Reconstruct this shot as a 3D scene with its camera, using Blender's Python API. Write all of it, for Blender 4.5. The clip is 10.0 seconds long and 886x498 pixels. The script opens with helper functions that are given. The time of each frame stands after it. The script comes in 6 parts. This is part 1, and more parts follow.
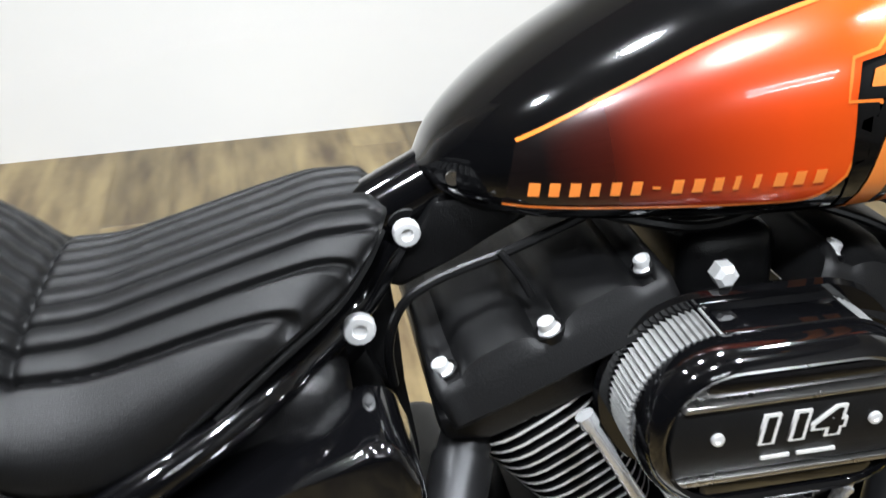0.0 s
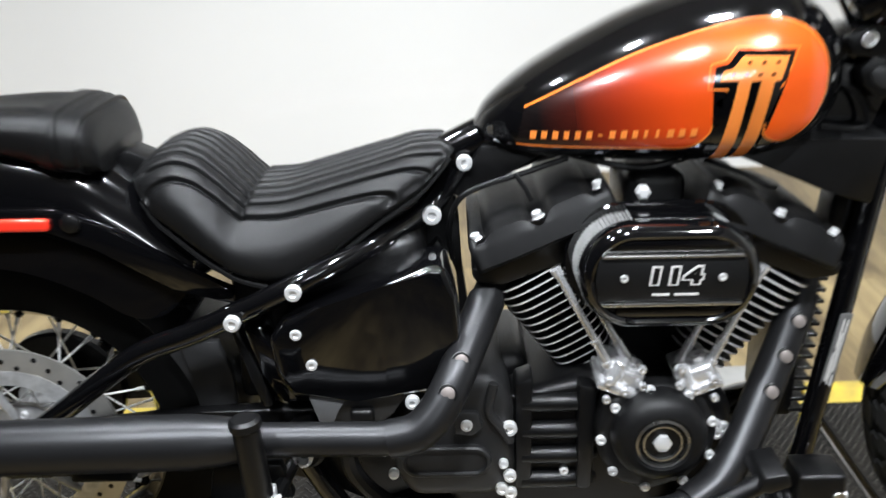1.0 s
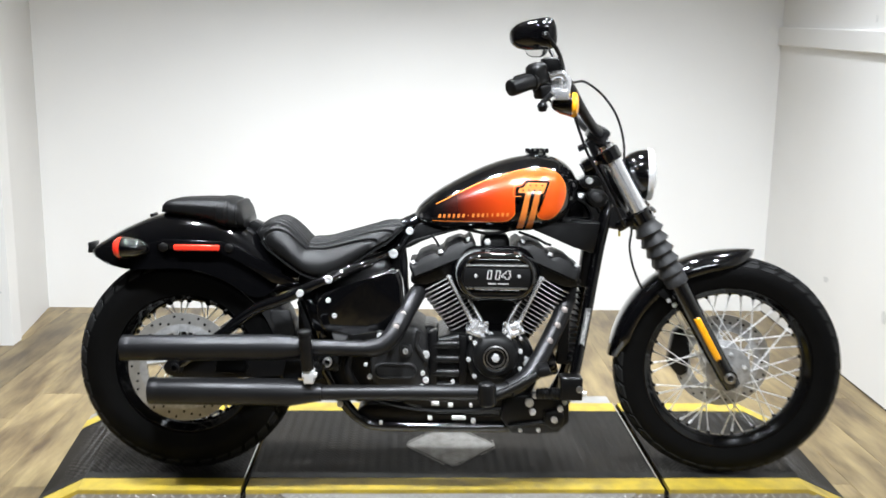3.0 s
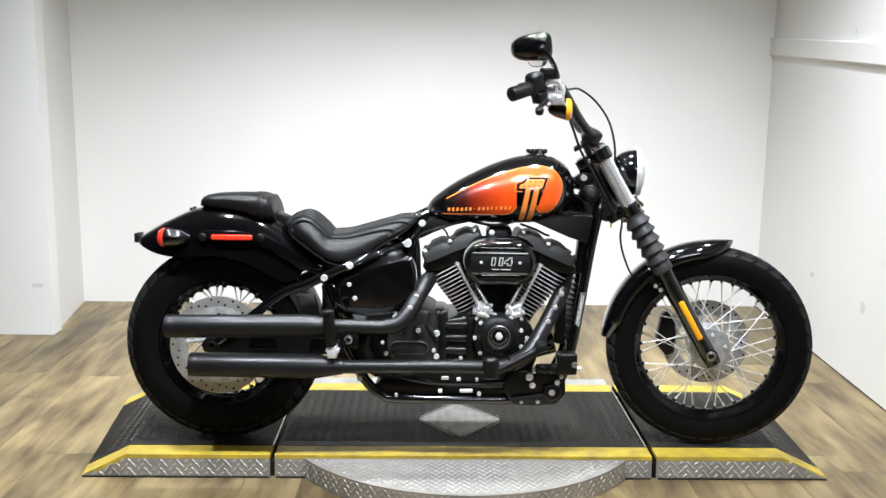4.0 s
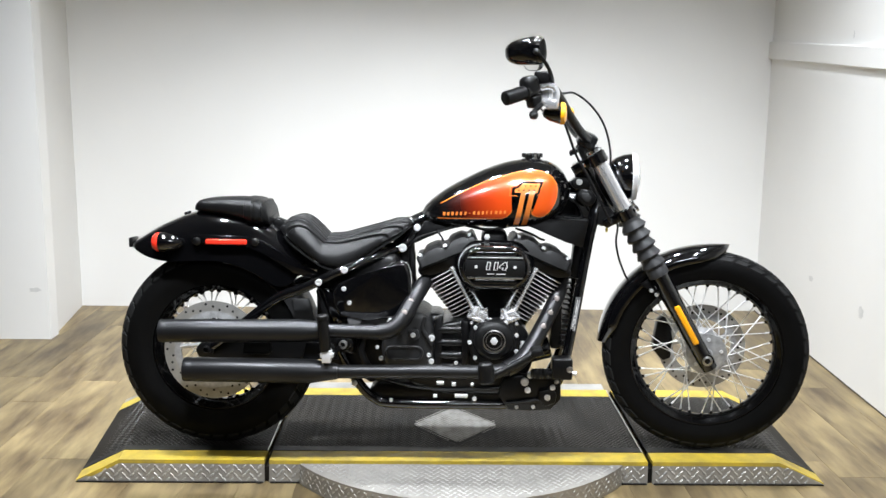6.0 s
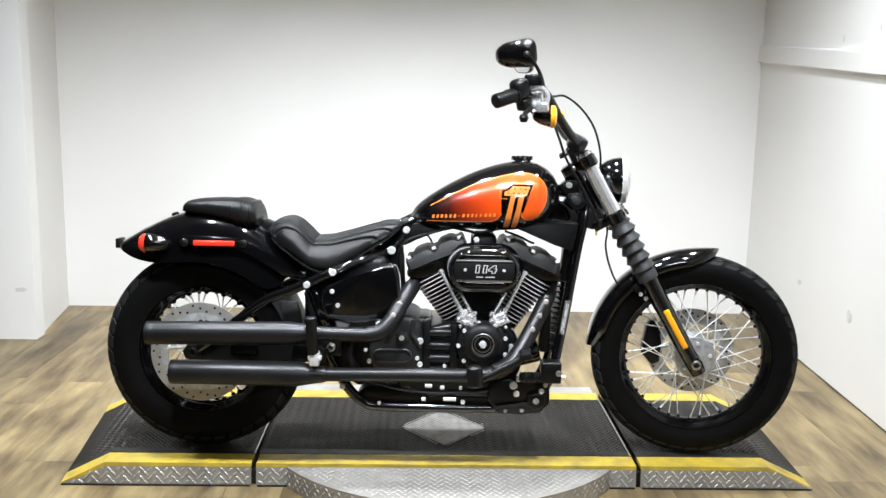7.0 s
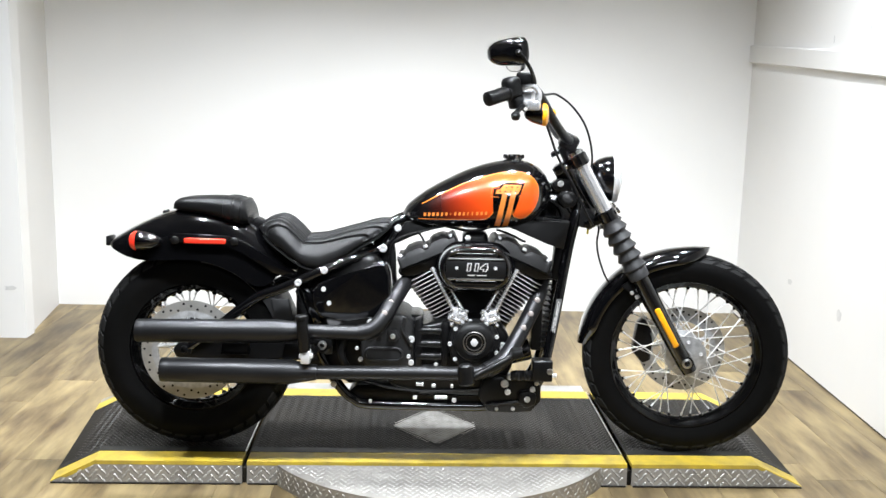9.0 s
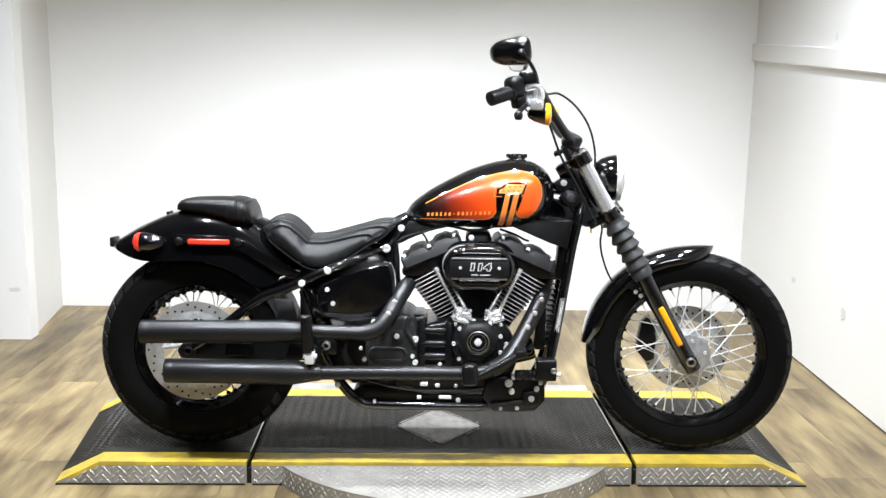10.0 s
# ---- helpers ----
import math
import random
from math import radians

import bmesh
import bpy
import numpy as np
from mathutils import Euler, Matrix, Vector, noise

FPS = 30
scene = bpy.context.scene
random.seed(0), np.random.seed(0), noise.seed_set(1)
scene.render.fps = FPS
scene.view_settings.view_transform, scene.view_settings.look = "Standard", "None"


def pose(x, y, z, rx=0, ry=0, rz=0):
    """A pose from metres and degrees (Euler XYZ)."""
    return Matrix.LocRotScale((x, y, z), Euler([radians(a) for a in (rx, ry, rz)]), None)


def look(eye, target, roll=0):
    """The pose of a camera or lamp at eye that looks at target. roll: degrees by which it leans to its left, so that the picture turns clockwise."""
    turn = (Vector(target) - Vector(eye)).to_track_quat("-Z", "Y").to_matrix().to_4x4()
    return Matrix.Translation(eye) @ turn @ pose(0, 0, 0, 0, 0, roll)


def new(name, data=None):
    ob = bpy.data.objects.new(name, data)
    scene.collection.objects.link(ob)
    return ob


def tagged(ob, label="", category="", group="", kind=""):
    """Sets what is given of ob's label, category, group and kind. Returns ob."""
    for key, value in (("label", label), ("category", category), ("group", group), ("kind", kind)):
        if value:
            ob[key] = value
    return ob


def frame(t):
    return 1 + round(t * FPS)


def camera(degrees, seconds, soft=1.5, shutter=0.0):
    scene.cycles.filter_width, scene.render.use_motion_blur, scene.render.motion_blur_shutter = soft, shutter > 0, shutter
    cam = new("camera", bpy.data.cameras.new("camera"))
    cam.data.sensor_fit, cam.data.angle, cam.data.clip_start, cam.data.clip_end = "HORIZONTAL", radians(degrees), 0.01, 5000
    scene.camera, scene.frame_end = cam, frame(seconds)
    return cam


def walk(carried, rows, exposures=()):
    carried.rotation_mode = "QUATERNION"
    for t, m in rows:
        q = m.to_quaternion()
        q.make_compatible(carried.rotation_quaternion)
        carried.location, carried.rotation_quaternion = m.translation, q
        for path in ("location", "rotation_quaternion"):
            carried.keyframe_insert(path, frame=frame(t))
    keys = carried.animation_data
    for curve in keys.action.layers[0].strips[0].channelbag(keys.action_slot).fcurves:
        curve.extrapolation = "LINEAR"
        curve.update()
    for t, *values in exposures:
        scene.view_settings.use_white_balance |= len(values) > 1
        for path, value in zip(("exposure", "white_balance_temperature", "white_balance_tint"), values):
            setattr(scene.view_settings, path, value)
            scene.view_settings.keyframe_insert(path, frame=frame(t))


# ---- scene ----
cam = camera(50.3, 10.0, shutter=0.5)
PATH = [
    (0, (0.610, -0.691, 1.185), (0.947, 1.016, 0.201), -1.7),
    (0.2, (0.648, -0.748, 1.178), (0.855, 1.004, 0.234), -2.0),
    (0.5, (0.654, -0.912, 1.174), (0.793, 0.920, 0.385), -0.8),
    (0.7, (0.629, -1.051, 1.225), (0.689, 0.733, 0.322), -2.2),
    (1, (0.649, -1.269, 1.243), (0.693, 0.559, 0.433), -1.4),
    (1.2, (0.666, -1.427, 1.252), (0.671, 0.443, 0.542), 0.2),
    (1.5, (0.708, -1.673, 1.253), (0.658, 0.207, 0.573), 1.1),
    (1.8, (0.680, -1.909, 1.279), (0.708, 0.017, 0.740), 1.8),
    (2, (0.67, -2.066, 1.287), (0.724, -0.137, 0.763), 1.4),
    (2.2, (0.657, -2.209, 1.296), (0.743, -0.271, 0.808), 0.7),
    (2.5, (0.688, -2.451, 1.288), (0.73, -0.503, 0.834), 0.6),
    (3, (0.718, -2.812, 1.298), (0.784, -0.848, 0.925), 0.8),
    (3.2, (0.691, -2.958, 1.292), (0.764, -0.995, 0.911), 0.8),
    (4.3, (0.737, -3.137, 1.301), (0.764, -1.169, 0.951), 0.8),
    (4.5, (0.745, -3.131, 1.303), (0.775, -1.166, 0.932), 1.0),
    (5, (0.751, -3.124, 1.309), (0.786, -1.156, 0.955), 0.4),
    (5.5, (0.745, -3.128, 1.295), (0.772, -1.159, 0.948), 0.6),
    (7, (0.747, -3.11, 1.304), (0.802, -1.141, 0.957), 1.1),
    (7.5, (0.744, -3.107, 1.297), (0.802, -1.138, 0.951), 1.2),
    (8, (0.742, -3.113, 1.295), (0.807, -1.142, 0.958), 0.8),
    (8.5, (0.744, -3.119, 1.292), (0.809, -1.149, 0.953), 1.2),
    (9, (0.747, -3.111, 1.297), (0.82, -1.142, 0.951), 1.3),
    (9.5, (0.748, -3.112, 1.3), (0.812, -1.143, 0.954), 1.3),
    (10, (0.745, -3.112, 1.298), (0.812, -1.143, 0.951), 1.0),
]
walk(cam, [(t, look(eye, target, roll)) for t, eye, target, roll in PATH],
     exposures=[(0.0, -0.45), (1.2, -0.45), (2.5, -0.22), (3.2, -0.13), (5.7, -0.16), (6.8, -0.12), (8.5, 0.04), (10.0, 0.09)])

# ---- light ----
world = bpy.data.worlds.new("world")
scene.world = world
world.use_nodes = True
world.node_tree.nodes["Background"].inputs[0].default_value = (0.9, 0.95, 1.0, 1)
world.node_tree.nodes["Background"].inputs[1].default_value = 0.015


def area_lamp(name, at, target, sx, sy, power, colour=(0.93, 0.985, 1.05), spread=180):
    data = bpy.data.lights.new(name, "AREA")
    data.shape, data.size, data.size_y, data.energy, data.color = "RECTANGLE", sx, sy, power, colour
    data.spread = radians(spread)
    ob = new(name, data)
    ob.matrix_world = look(at, target)
    return ob


# down lamps over the bay, weaker ones before it, and two tubes farther back
for x in (-0.5, 0.3, 1.1, 1.9):
    area_lamp("down_lamp", (x, 0.25, 2.72), (0.7 + (x - 0.7) * 1.1, 0.85, 0.0), 0.13, 0.13, 26, spread=112)
for x in (-0.3, 0.65, 1.6):
    area_lamp("front_lamp", (x, -1.15, 2.72), (0.7 + (x - 0.7) * 0.8, 0.0, 0.5), 0.13, 0.13, 18.5, spread=92)
for y in (-4.2, -4.9):
    area_lamp("tube_lamp", (1.2, y, 2.9), (1.1, 0.0, 0.5), 1.2, 0.10, 17)


# ---- materials ----
def material(name, base, rough=0.5, metal=0.0, coat=0.0, bump=0.0, bump_scale=300.0, vary=0.0, vary_scale=6.0,
             rough_vary=0.0, second=None, random_vary=0.0, transmission=0.0, spec=0.5):
    m = bpy.data.materials.new(name)
    m.use_nodes = True
    nt = m.node_tree
    n, l = nt.nodes, nt.links
    b = n["Principled BSDF"]
    b.inputs["Base Color"].default_value = (*base, 1)
    b.inputs["Roughness"].default_value = rough
    b.inputs["Metallic"].default_value = metal
    b.inputs["Coat Weight"].default_value = coat
    b.inputs["Specular IOR Level"].default_value = spec
    b.inputs["Coat Roughness"].default_value = 0.04
    b.inputs["Transmission Weight"].default_value = transmission
    co = n.new("ShaderNodeTexCoord")
    if vary or rough_vary:
        big = n.new("ShaderNodeTexNoise")
        big.inputs["Scale"].default_value, big.inputs["Detail"].default_value = vary_scale, 6
        l.new(co.outputs["Object"], big.inputs["Vector"])
        if vary:
            ramp = n.new("ShaderNodeMix")
            ramp.data_type = "RGBA"
            other = second or tuple(c * (1 - vary) for c in base)
            ramp.inputs[6].default_value, ramp.inputs[7].default_value = (*base, 1), (*other, 1)
            sharp = n.new("ShaderNodeMapRange")
            sharp.inputs["From Min"].default_value, sharp.inputs["From Max"].default_value = 0.35, 0.7
            l.new(big.outputs["Fac"], sharp.inputs["Value"])
            l.new(sharp.outputs["Result"], ramp.inputs[0])
            last = ramp.outputs[2]
            if random_vary:
                info = n.new("ShaderNodeObjectInfo")
                scale = n.new("ShaderNodeMapRange")
                scale.inputs["To Min"].default_value, scale.inputs["To Max"].default_value = 1 - random_vary, 1 + random_vary
                l.new(info.outputs["Random"], scale.inputs["Value"])
                mul = n.new("ShaderNodeVectorMath")
                mul.operation = "SCALE"
                l.new(last, mul.inputs[0])
                l.new(scale.outputs["Result"], mul.inputs["Scale"])
                last = mul.outputs[0]
            l.new(last, b.inputs["Base Color"])
        if rough_vary:
            rr = n.new("ShaderNodeMapRange")
            rr.inputs["To Min"].default_value, rr.inputs["To Max"].default_value = max(0, rough - rough_vary), rough + rough_vary
            l.new(big.outputs["Fac"], rr.inputs["Value"])
            l.new(rr.outputs["Result"], b.inputs["Roughness"])
    if bump:
        fine = n.new("ShaderNodeTexNoise")
        fine.inputs["Scale"].default_value, fine.inputs["Detail"].default_value = bump_scale, 4
        l.new(co.outputs["Object"], fine.inputs["Vector"])
        bp = n.new("ShaderNodeBump")
        bp.inputs["Strength"].default_value, bp.inputs["Distance"].default_value = bump, 0.002
        l.new(fine.outputs["Fac"], bp.inputs["Height"])
        l.new(bp.outputs["Normal"], b.inputs["Normal"])
    return m


RIM = material("gloss_black_rim", (0.0022, 0.0022, 0.0024), 0.10, rough_vary=0.03, vary_scale=6, spec=0.35)
GLOSS = material("gloss_black_paint", (0.0022, 0.0022, 0.0026), 0.09, coat=1.0, rough_vary=0.03, vary_scale=3, spec=0.5)
SATIN = material("satin_black_engine", (0.0036, 0.0036, 0.0039), 0.30, bump=0.25, bump_scale=700, rough_vary=0.06, vary_scale=9, spec=0.36)
WRINKLE = material("wrinkle_black_cover", (0.0046, 0.0046, 0.0049), 0.44, bump=0.22, bump_scale=900, rough_vary=0.06, vary_scale=12, spec=0.30)
CASE = material("grey_black_case", (0.017, 0.017, 0.0175), 0.44, bump=0.3, bump_scale=800, rough_vary=0.08, vary_scale=14, vary=0.25, spec=0.5)
CASTING = material("grey_casting", (0.10, 0.10, 0.102), 0.5, bump=0.3, bump_scale=700, rough_vary=0.08, vary_scale=14, vary=0.2)
EXHAUST = material("matte_black_exhaust", (0.040, 0.040, 0.042), 0.36, metal=0.75, bump=0.06, bump_scale=1200, rough_vary=0.08, vary_scale=5, vary=0.3)
CLAMP = material("copper_tinted_screw", (0.27, 0.235, 0.22), 0.42, metal=0.4, rough_vary=0.1, vary_scale=60)
CHROME = material("chrome", (0.88, 0.88, 0.9), 0.07, metal=1.0, rough_vary=0.03, vary_scale=15)
STEEL = material("brushed_steel", (0.66, 0.65, 0.63), 0.3, metal=1.0, rough_vary=0.1, vary_scale=40, vary=0.25)
BOLT = material("zinc_bolt", (0.90, 0.90, 0.90), 0.34, metal=0.5, rough_vary=0.08, vary_scale=90)
DISC = material("brake_disc_steel", (0.60, 0.585, 0.55), 0.38, metal=0.75, rough_vary=0.1, vary_scale=30, vary=0.2)
LEATHER = material("black_vinyl_leather", (0.0042, 0.0042, 0.0044), 0.42, bump=0.25, bump_scale=900, rough_vary=0.08, vary_scale=8, spec=0.28)
RUBBER = material("tyre_rubber", (0.0030, 0.0030, 0.0030), 0.60, bump=0.2, bump_scale=500, rough_vary=0.12, vary_scale=14, vary=0.35, spec=0.09)
TYRE_TREAD = material("scuffed_tread_rubber", (0.012, 0.012, 0.012), 0.65, bump=0.2, bump_scale=400, vary=0.3, vary_scale=20, spec=0.2)
SOFT_RUBBER = material("gaiter_rubber", (0.024, 0.024, 0.025), 0.5, bump=0.15, bump_scale=400, rough_vary=0.1, vary_scale=20, spec=0.5)
PLASTIC = material("black_plastic", (0.004, 0.004, 0.0043), 0.36, bump=0.15, bump_scale=600, rough_vary=0.08, vary_scale=15, spec=0.38)
FINEDGE = material("machined_fin", (0.88, 0.88, 0.88), 0.32, metal=0.4, rough_vary=0.1, vary_scale=60)
ORANGE_LINE = material("orange_pinstripe", (0.95, 0.24, 0.035), 0.25, coat=1.0, rough_vary=0.05)
ORANGE_FLAT = material("orange_graphic", (0.95, 0.27, 0.05), 0.25, coat=1.0, rough_vary=0.05)
PALE = material("pale_lettering", (0.85, 0.84, 0.82), 0.3, metal=0.3)
TUBE = material("bright_fork_tube", (0.92, 0.92, 0.93), 0.16, metal=0.8, rough_vary=0.05, vary_scale=30)
AMBER = material("amber_lens", (1.0, 0.42, 0.012), 0.15, coat=0.6, rough_vary=0.05)
RED = material("red_lens", (0.95, 0.04, 0.02), 0.15, coat=0.6, rough_vary=0.05)
# half-diffuse white base paints in the white wall that the lens reflects
GLASS = material("whitened_headlamp_glass", (0.97, 0.98, 0.99), 0.06, transmission=0.45)
MIRROR = material("mirror_glass", (0.9, 0.9, 0.9), 0.02, metal=1.0)
FILTER = material("filter_element", (0.24, 0.24, 0.235), 0.6, bump=0.3, bump_scale=600, vary=0.3, vary_scale=60)
BRASS = material("yellow_tag", (0.7, 0.55, 0.05), 0.5, vary=0.2, vary_scale=40)
WALL = material("white_wall_paint", (0.80, 0.79, 0.768), 0.6, bump=0.08, bump_scale=120, vary=0.04, vary_scale=1.2, rough_vary=0.1)
# ceiling base is lowered to hold down bounced fill light
CEIL = material("darkened_ceiling", (0.22, 0.22, 0.22), 0.8, bump=0.1, bump_scale=90, vary=0.05, vary_scale=2)
# dark base stands in for a dim room mirrored in the gloss black
DARK_WALL = material("unseen_dark_wall", (0.075, 0.075, 0.077), 0.7, bump=0.1, bump_scale=90, vary=0.1, vary_scale=2)
POLISHED = material("polished_chrome_parts", (0.92, 0.92, 0.93), 0.24, metal=0.75, rough_vary=0.06, vary_scale=60)
# only half metallic: its pale diffuse part stands in for reflected white walls
ALLOY = material("whitened_polished_alloy", (0.90, 0.90, 0.90), 0.30, metal=0.5, rough_vary=0.08, vary_scale=40, vary=0.12)
YELLOW = material("worn_yellow_paint", (0.62, 0.45, 0.045), 0.5, bump=0.25, bump_scale=90, vary=0.5, second=(0.36, 0.27, 0.06), vary_scale=16, rough_vary=0.1)
DECK = material("black_deck_paint", (0.0055, 0.0049, 0.0042), 0.6, bump=0.2, bump_scale=150, vary=0.6, second=(0.019, 0.0155, 0.0110), vary_scale=3.2, rough_vary=0.15, spec=0.2)
# pale, mostly diffuse base stands in for the white wall mirrored in steel
APRON = material("wall_paled_worn_steel", (0.44, 0.43, 0.41), 0.42, metal=0.3, bump=0.2, bump_scale=60, vary=0.35, vary_scale=9, rough_vary=0.12)
HUB = material("cast_alloy_hub", (0.62, 0.62, 0.62), 0.34, metal=0.6, bump=0.3, bump_scale=160, rough_vary=0.12, vary_scale=60, vary=0.35)
BAND = material("scuffed_deck_band", (0.020, 0.0195, 0.018), 0.55, bump=0.2, bump_scale=120, vary=0.7, second=(0.007, 0.007, 0.0068), vary_scale=14, rough_vary=0.15, spec=0.3)
# lighter copy of the plate steel, with the lugs' glints put into its colour
TREAD_LUG = material("glinting_tread_lug", (0.50, 0.485, 0.455), 0.46, metal=0.45, vary=0.35, vary_scale=9, rough_vary=0.08)
# lighter than the deck: worn tops, plus glints painted into the colour
DECK_LUG = material("worn_glinting_deck_tread", (0.031, 0.0265, 0.0205), 0.42, vary=0.7, second=(0.009, 0.0080, 0.0066), vary_scale=5, rough_vary=0.12, spec=0.6)
TREAD = material("tread_plate_steel", (0.42, 0.40, 0.365), 0.44, metal=0.50, bump=0.15, bump_scale=80, vary=0.35, vary_scale=7, rough_vary=0.12)
PLATE = material("dull_plate_steel", (0.34, 0.335, 0.32), 0.5, metal=0.5, bump=0.3, bump_scale=120, vary=0.6, second=(0.15, 0.14, 0.125), vary_scale=24, rough_vary=0.12)
LABEL = material("grey_label", (0.16, 0.16, 0.16), 0.4, vary=0.3, vary_scale=50)
DARK_GAP = material("dark_sealant", (0.05, 0.042, 0.035), 0.7, vary=0.5, vary_scale=20)
SCUFF = material("wall_scuff", (0.66, 0.655, 0.64), 0.7, vary=0.1, vary_scale=30)


def orange_fade():
    """Orange metallic that darkens towards the back of the tank."""
    m = material("orange_fade_paint", (0.85, 0.09, 0.012), 0.24, metal=0.1, coat=0.8)
    nt = m.node_tree
    n, l = nt.nodes, nt.links
    co = n.new("ShaderNodeTexCoord")
    sep = n.new("ShaderNodeSeparateXYZ")
    l.new(co.outputs["Object"], sep.inputs[0])
    add = n.new("ShaderNodeMath")
    add.operation = "MULTIPLY_ADD"
    add.inputs[1].default_value = 0.12
    l.new(sep.outputs["Z"], add.inputs[0])
    l.new(sep.outputs["X"], add.inputs[2])
    ramp = n.new("ShaderNodeValToRGB")
    mr = n.new("ShaderNodeMapRange")
    mr.inputs["From Min"].default_value, mr.inputs["From Max"].default_value = 0.905, 1.155
    l.new(add.outputs[0], mr.inputs["Value"])
    l.new(mr.outputs["Result"], ramp.inputs["Fac"])
    e = ramp.color_ramp.elements
    e[0].position, e[0].color = 0.0, (0.006, 0.004, 0.004, 1)
    e[1].position, e[1].color = 1.0, (1.0, 0.122, 0.010, 1)
    for pos, col in ((0.18, (0.055, 0.008, 0.005, 1)), (0.40, (0.34, 0.029, 0.007, 1)), (0.68, (0.80, 0.075, 0.009, 1))):
        x = e.new(pos)
        x.color = col
    l.new(ramp.outputs["Color"], n["Principled BSDF"].inputs["Base Color"])
    return m


ORANGE = orange_fade()


def plank_material():
    m = bpy.data.materials.new("oak_vinyl_plank")
    m.use_nodes = True
    nt = m.node_tree
    n, l = nt.nodes, nt.links
    b = n["Principled BSDF"]
    co, info = n.new("ShaderNodeTexCoord"), n.new("ShaderNodeObjectInfo")
    shift = n.new("ShaderNodeVectorMath")
    shift.operation = "MULTIPLY_ADD"
    shift.inputs[1].default_value = (1, 1, 1)
    comb = n.new("ShaderNodeCombineXYZ")
    mul = n.new("ShaderNodeMath")
    mul.operation = "MULTIPLY"
    mul.inputs[1].default_value = 37.0
    l.new(info.outputs["Random"], mul.inputs[0])
    l.new(mul.outputs[0], comb.inputs[2])
    l.new(co.outputs["Object"], shift.inputs[0])
    l.new(comb.outputs[0], shift.inputs[2])
    mp = n.new("ShaderNodeMapping")
    mp.inputs["Scale"].default_value = (24, 3.2, 1)
    l.new(shift.outputs[0], mp.inputs["Vector"])
    grain = n.new("ShaderNodeTexNoise")
    grain.inputs["Scale"].default_value, grain.inputs["Detail"].default_value, grain.inputs["Roughness"].default_value = 1.0, 8, 0.65
    l.new(mp.outputs[0], grain.inputs["Vector"])
    mp2 = n.new("ShaderNodeMapping")
    mp2.inputs["Scale"].default_value = (8, 2.0, 1)
    l.new(shift.outputs[0], mp2.inputs["Vector"])
    cloud = n.new("ShaderNodeTexNoise")
    cloud.inputs["Scale"].default_value, cloud.inputs["Detail"].default_value = 1.3, 3
    l.new(mp2.outputs[0], cloud.inputs["Vector"])
    ramp = n.new("ShaderNodeValToRGB")
    e = ramp.color_ramp.elements
    e[0].position, e[0].color = 0.36, (0.072, 0.045, 0.020, 1)
    e[1].position, e[1].color = 0.65, (0.310, 0.234, 0.112, 1)
    mix = n.new("ShaderNodeMath")
    mix.operation = "MULTIPLY_ADD"
    mix.inputs[1].default_value = 0.42
    half = n.new("ShaderNodeMath")
    half.operation = "MULTIPLY"
    half.inputs[1].default_value = 0.58
    l.new(cloud.outputs["Fac"], half.inputs[0])
    l.new(grain.outputs["Fac"], mix.inputs[0])
    l.new(half.outputs[0], mix.inputs[2])
    l.new(mix.outputs[0], ramp.inputs["Fac"])
    sc = n.new("ShaderNodeMapRange")
    sc.inputs["To Min"].default_value, sc.inputs["To Max"].default_value = 0.72, 1.2
    l.new(info.outputs["Random"], sc.inputs["Value"])
    vm = n.new("ShaderNodeVectorMath")
    vm.operation = "SCALE"
    l.new(ramp.outputs["Color"], vm.inputs[0])
    l.new(sc.outputs["Result"], vm.inputs["Scale"])
    l.new(vm.outputs[0], b.inputs["Base Color"])
    b.inputs["Roughness"].default_value = 0.42
    bp = n.new("ShaderNodeBump")
    bp.inputs["Strength"].default_value, bp.inputs["Distance"].default_value = 0.15, 0.002
    l.new(grain.outputs["Fac"], bp.inputs["Height"])
    l.new(bp.outputs["Normal"], b.inputs["Normal"])
    return m


PLANK = plank_material()


# ---- mesh helpers ----
def finish(name, bm, mat, smooth=True, angle=35):
    bmesh.ops.recalc_face_normals(bm, faces=bm.faces)
    me = bpy.data.meshes.new(name)
    for f in bm.faces:
        f.smooth = smooth
    if smooth:
        for e in bm.edges:
            if len(e.link_faces) == 2 and e.calc_face_angle(0) > radians(angle):
                e.smooth = False
    bm.to_mesh(me)
    bm.free()
    me.materials.append(mat)
    return me


def part(name, bm, mat, parent=None, label="", m=None, smooth=True, angle=35):
    ob = new(name, finish(name, bm, mat, smooth, angle))
    ob.parent = parent
    if m is not None:
        ob.matrix_basis = m
    return tagged(ob, label)


def box(bm, lo, hi, bevel=0.0, seg=2, m=None):
    c = [(a + b) / 2 for a, b in zip(lo, hi)]
    s = [abs(b - a) for a, b in zip(lo, hi)]
    g = bmesh.ops.create_cube(bm, size=1.0)
    vs = g["verts"]
    bmesh.ops.scale(bm, vec=s, verts=vs)
    bmesh.ops.translate(bm, vec=c, verts=vs)
    if bevel:
        es = {e for v in vs for e in v.link_edges}
        r = bmesh.ops.bevel(bm, geom=list(es), offset=bevel, segments=seg, affect="EDGES", profile=0.5)
        vs = list({v for f in r["faces"] for v in f.verts} | {v for v in vs if v.is_valid})
    if m is not None:
        bmesh.ops.transform(bm, matrix=m, verts=vs)
    return bm


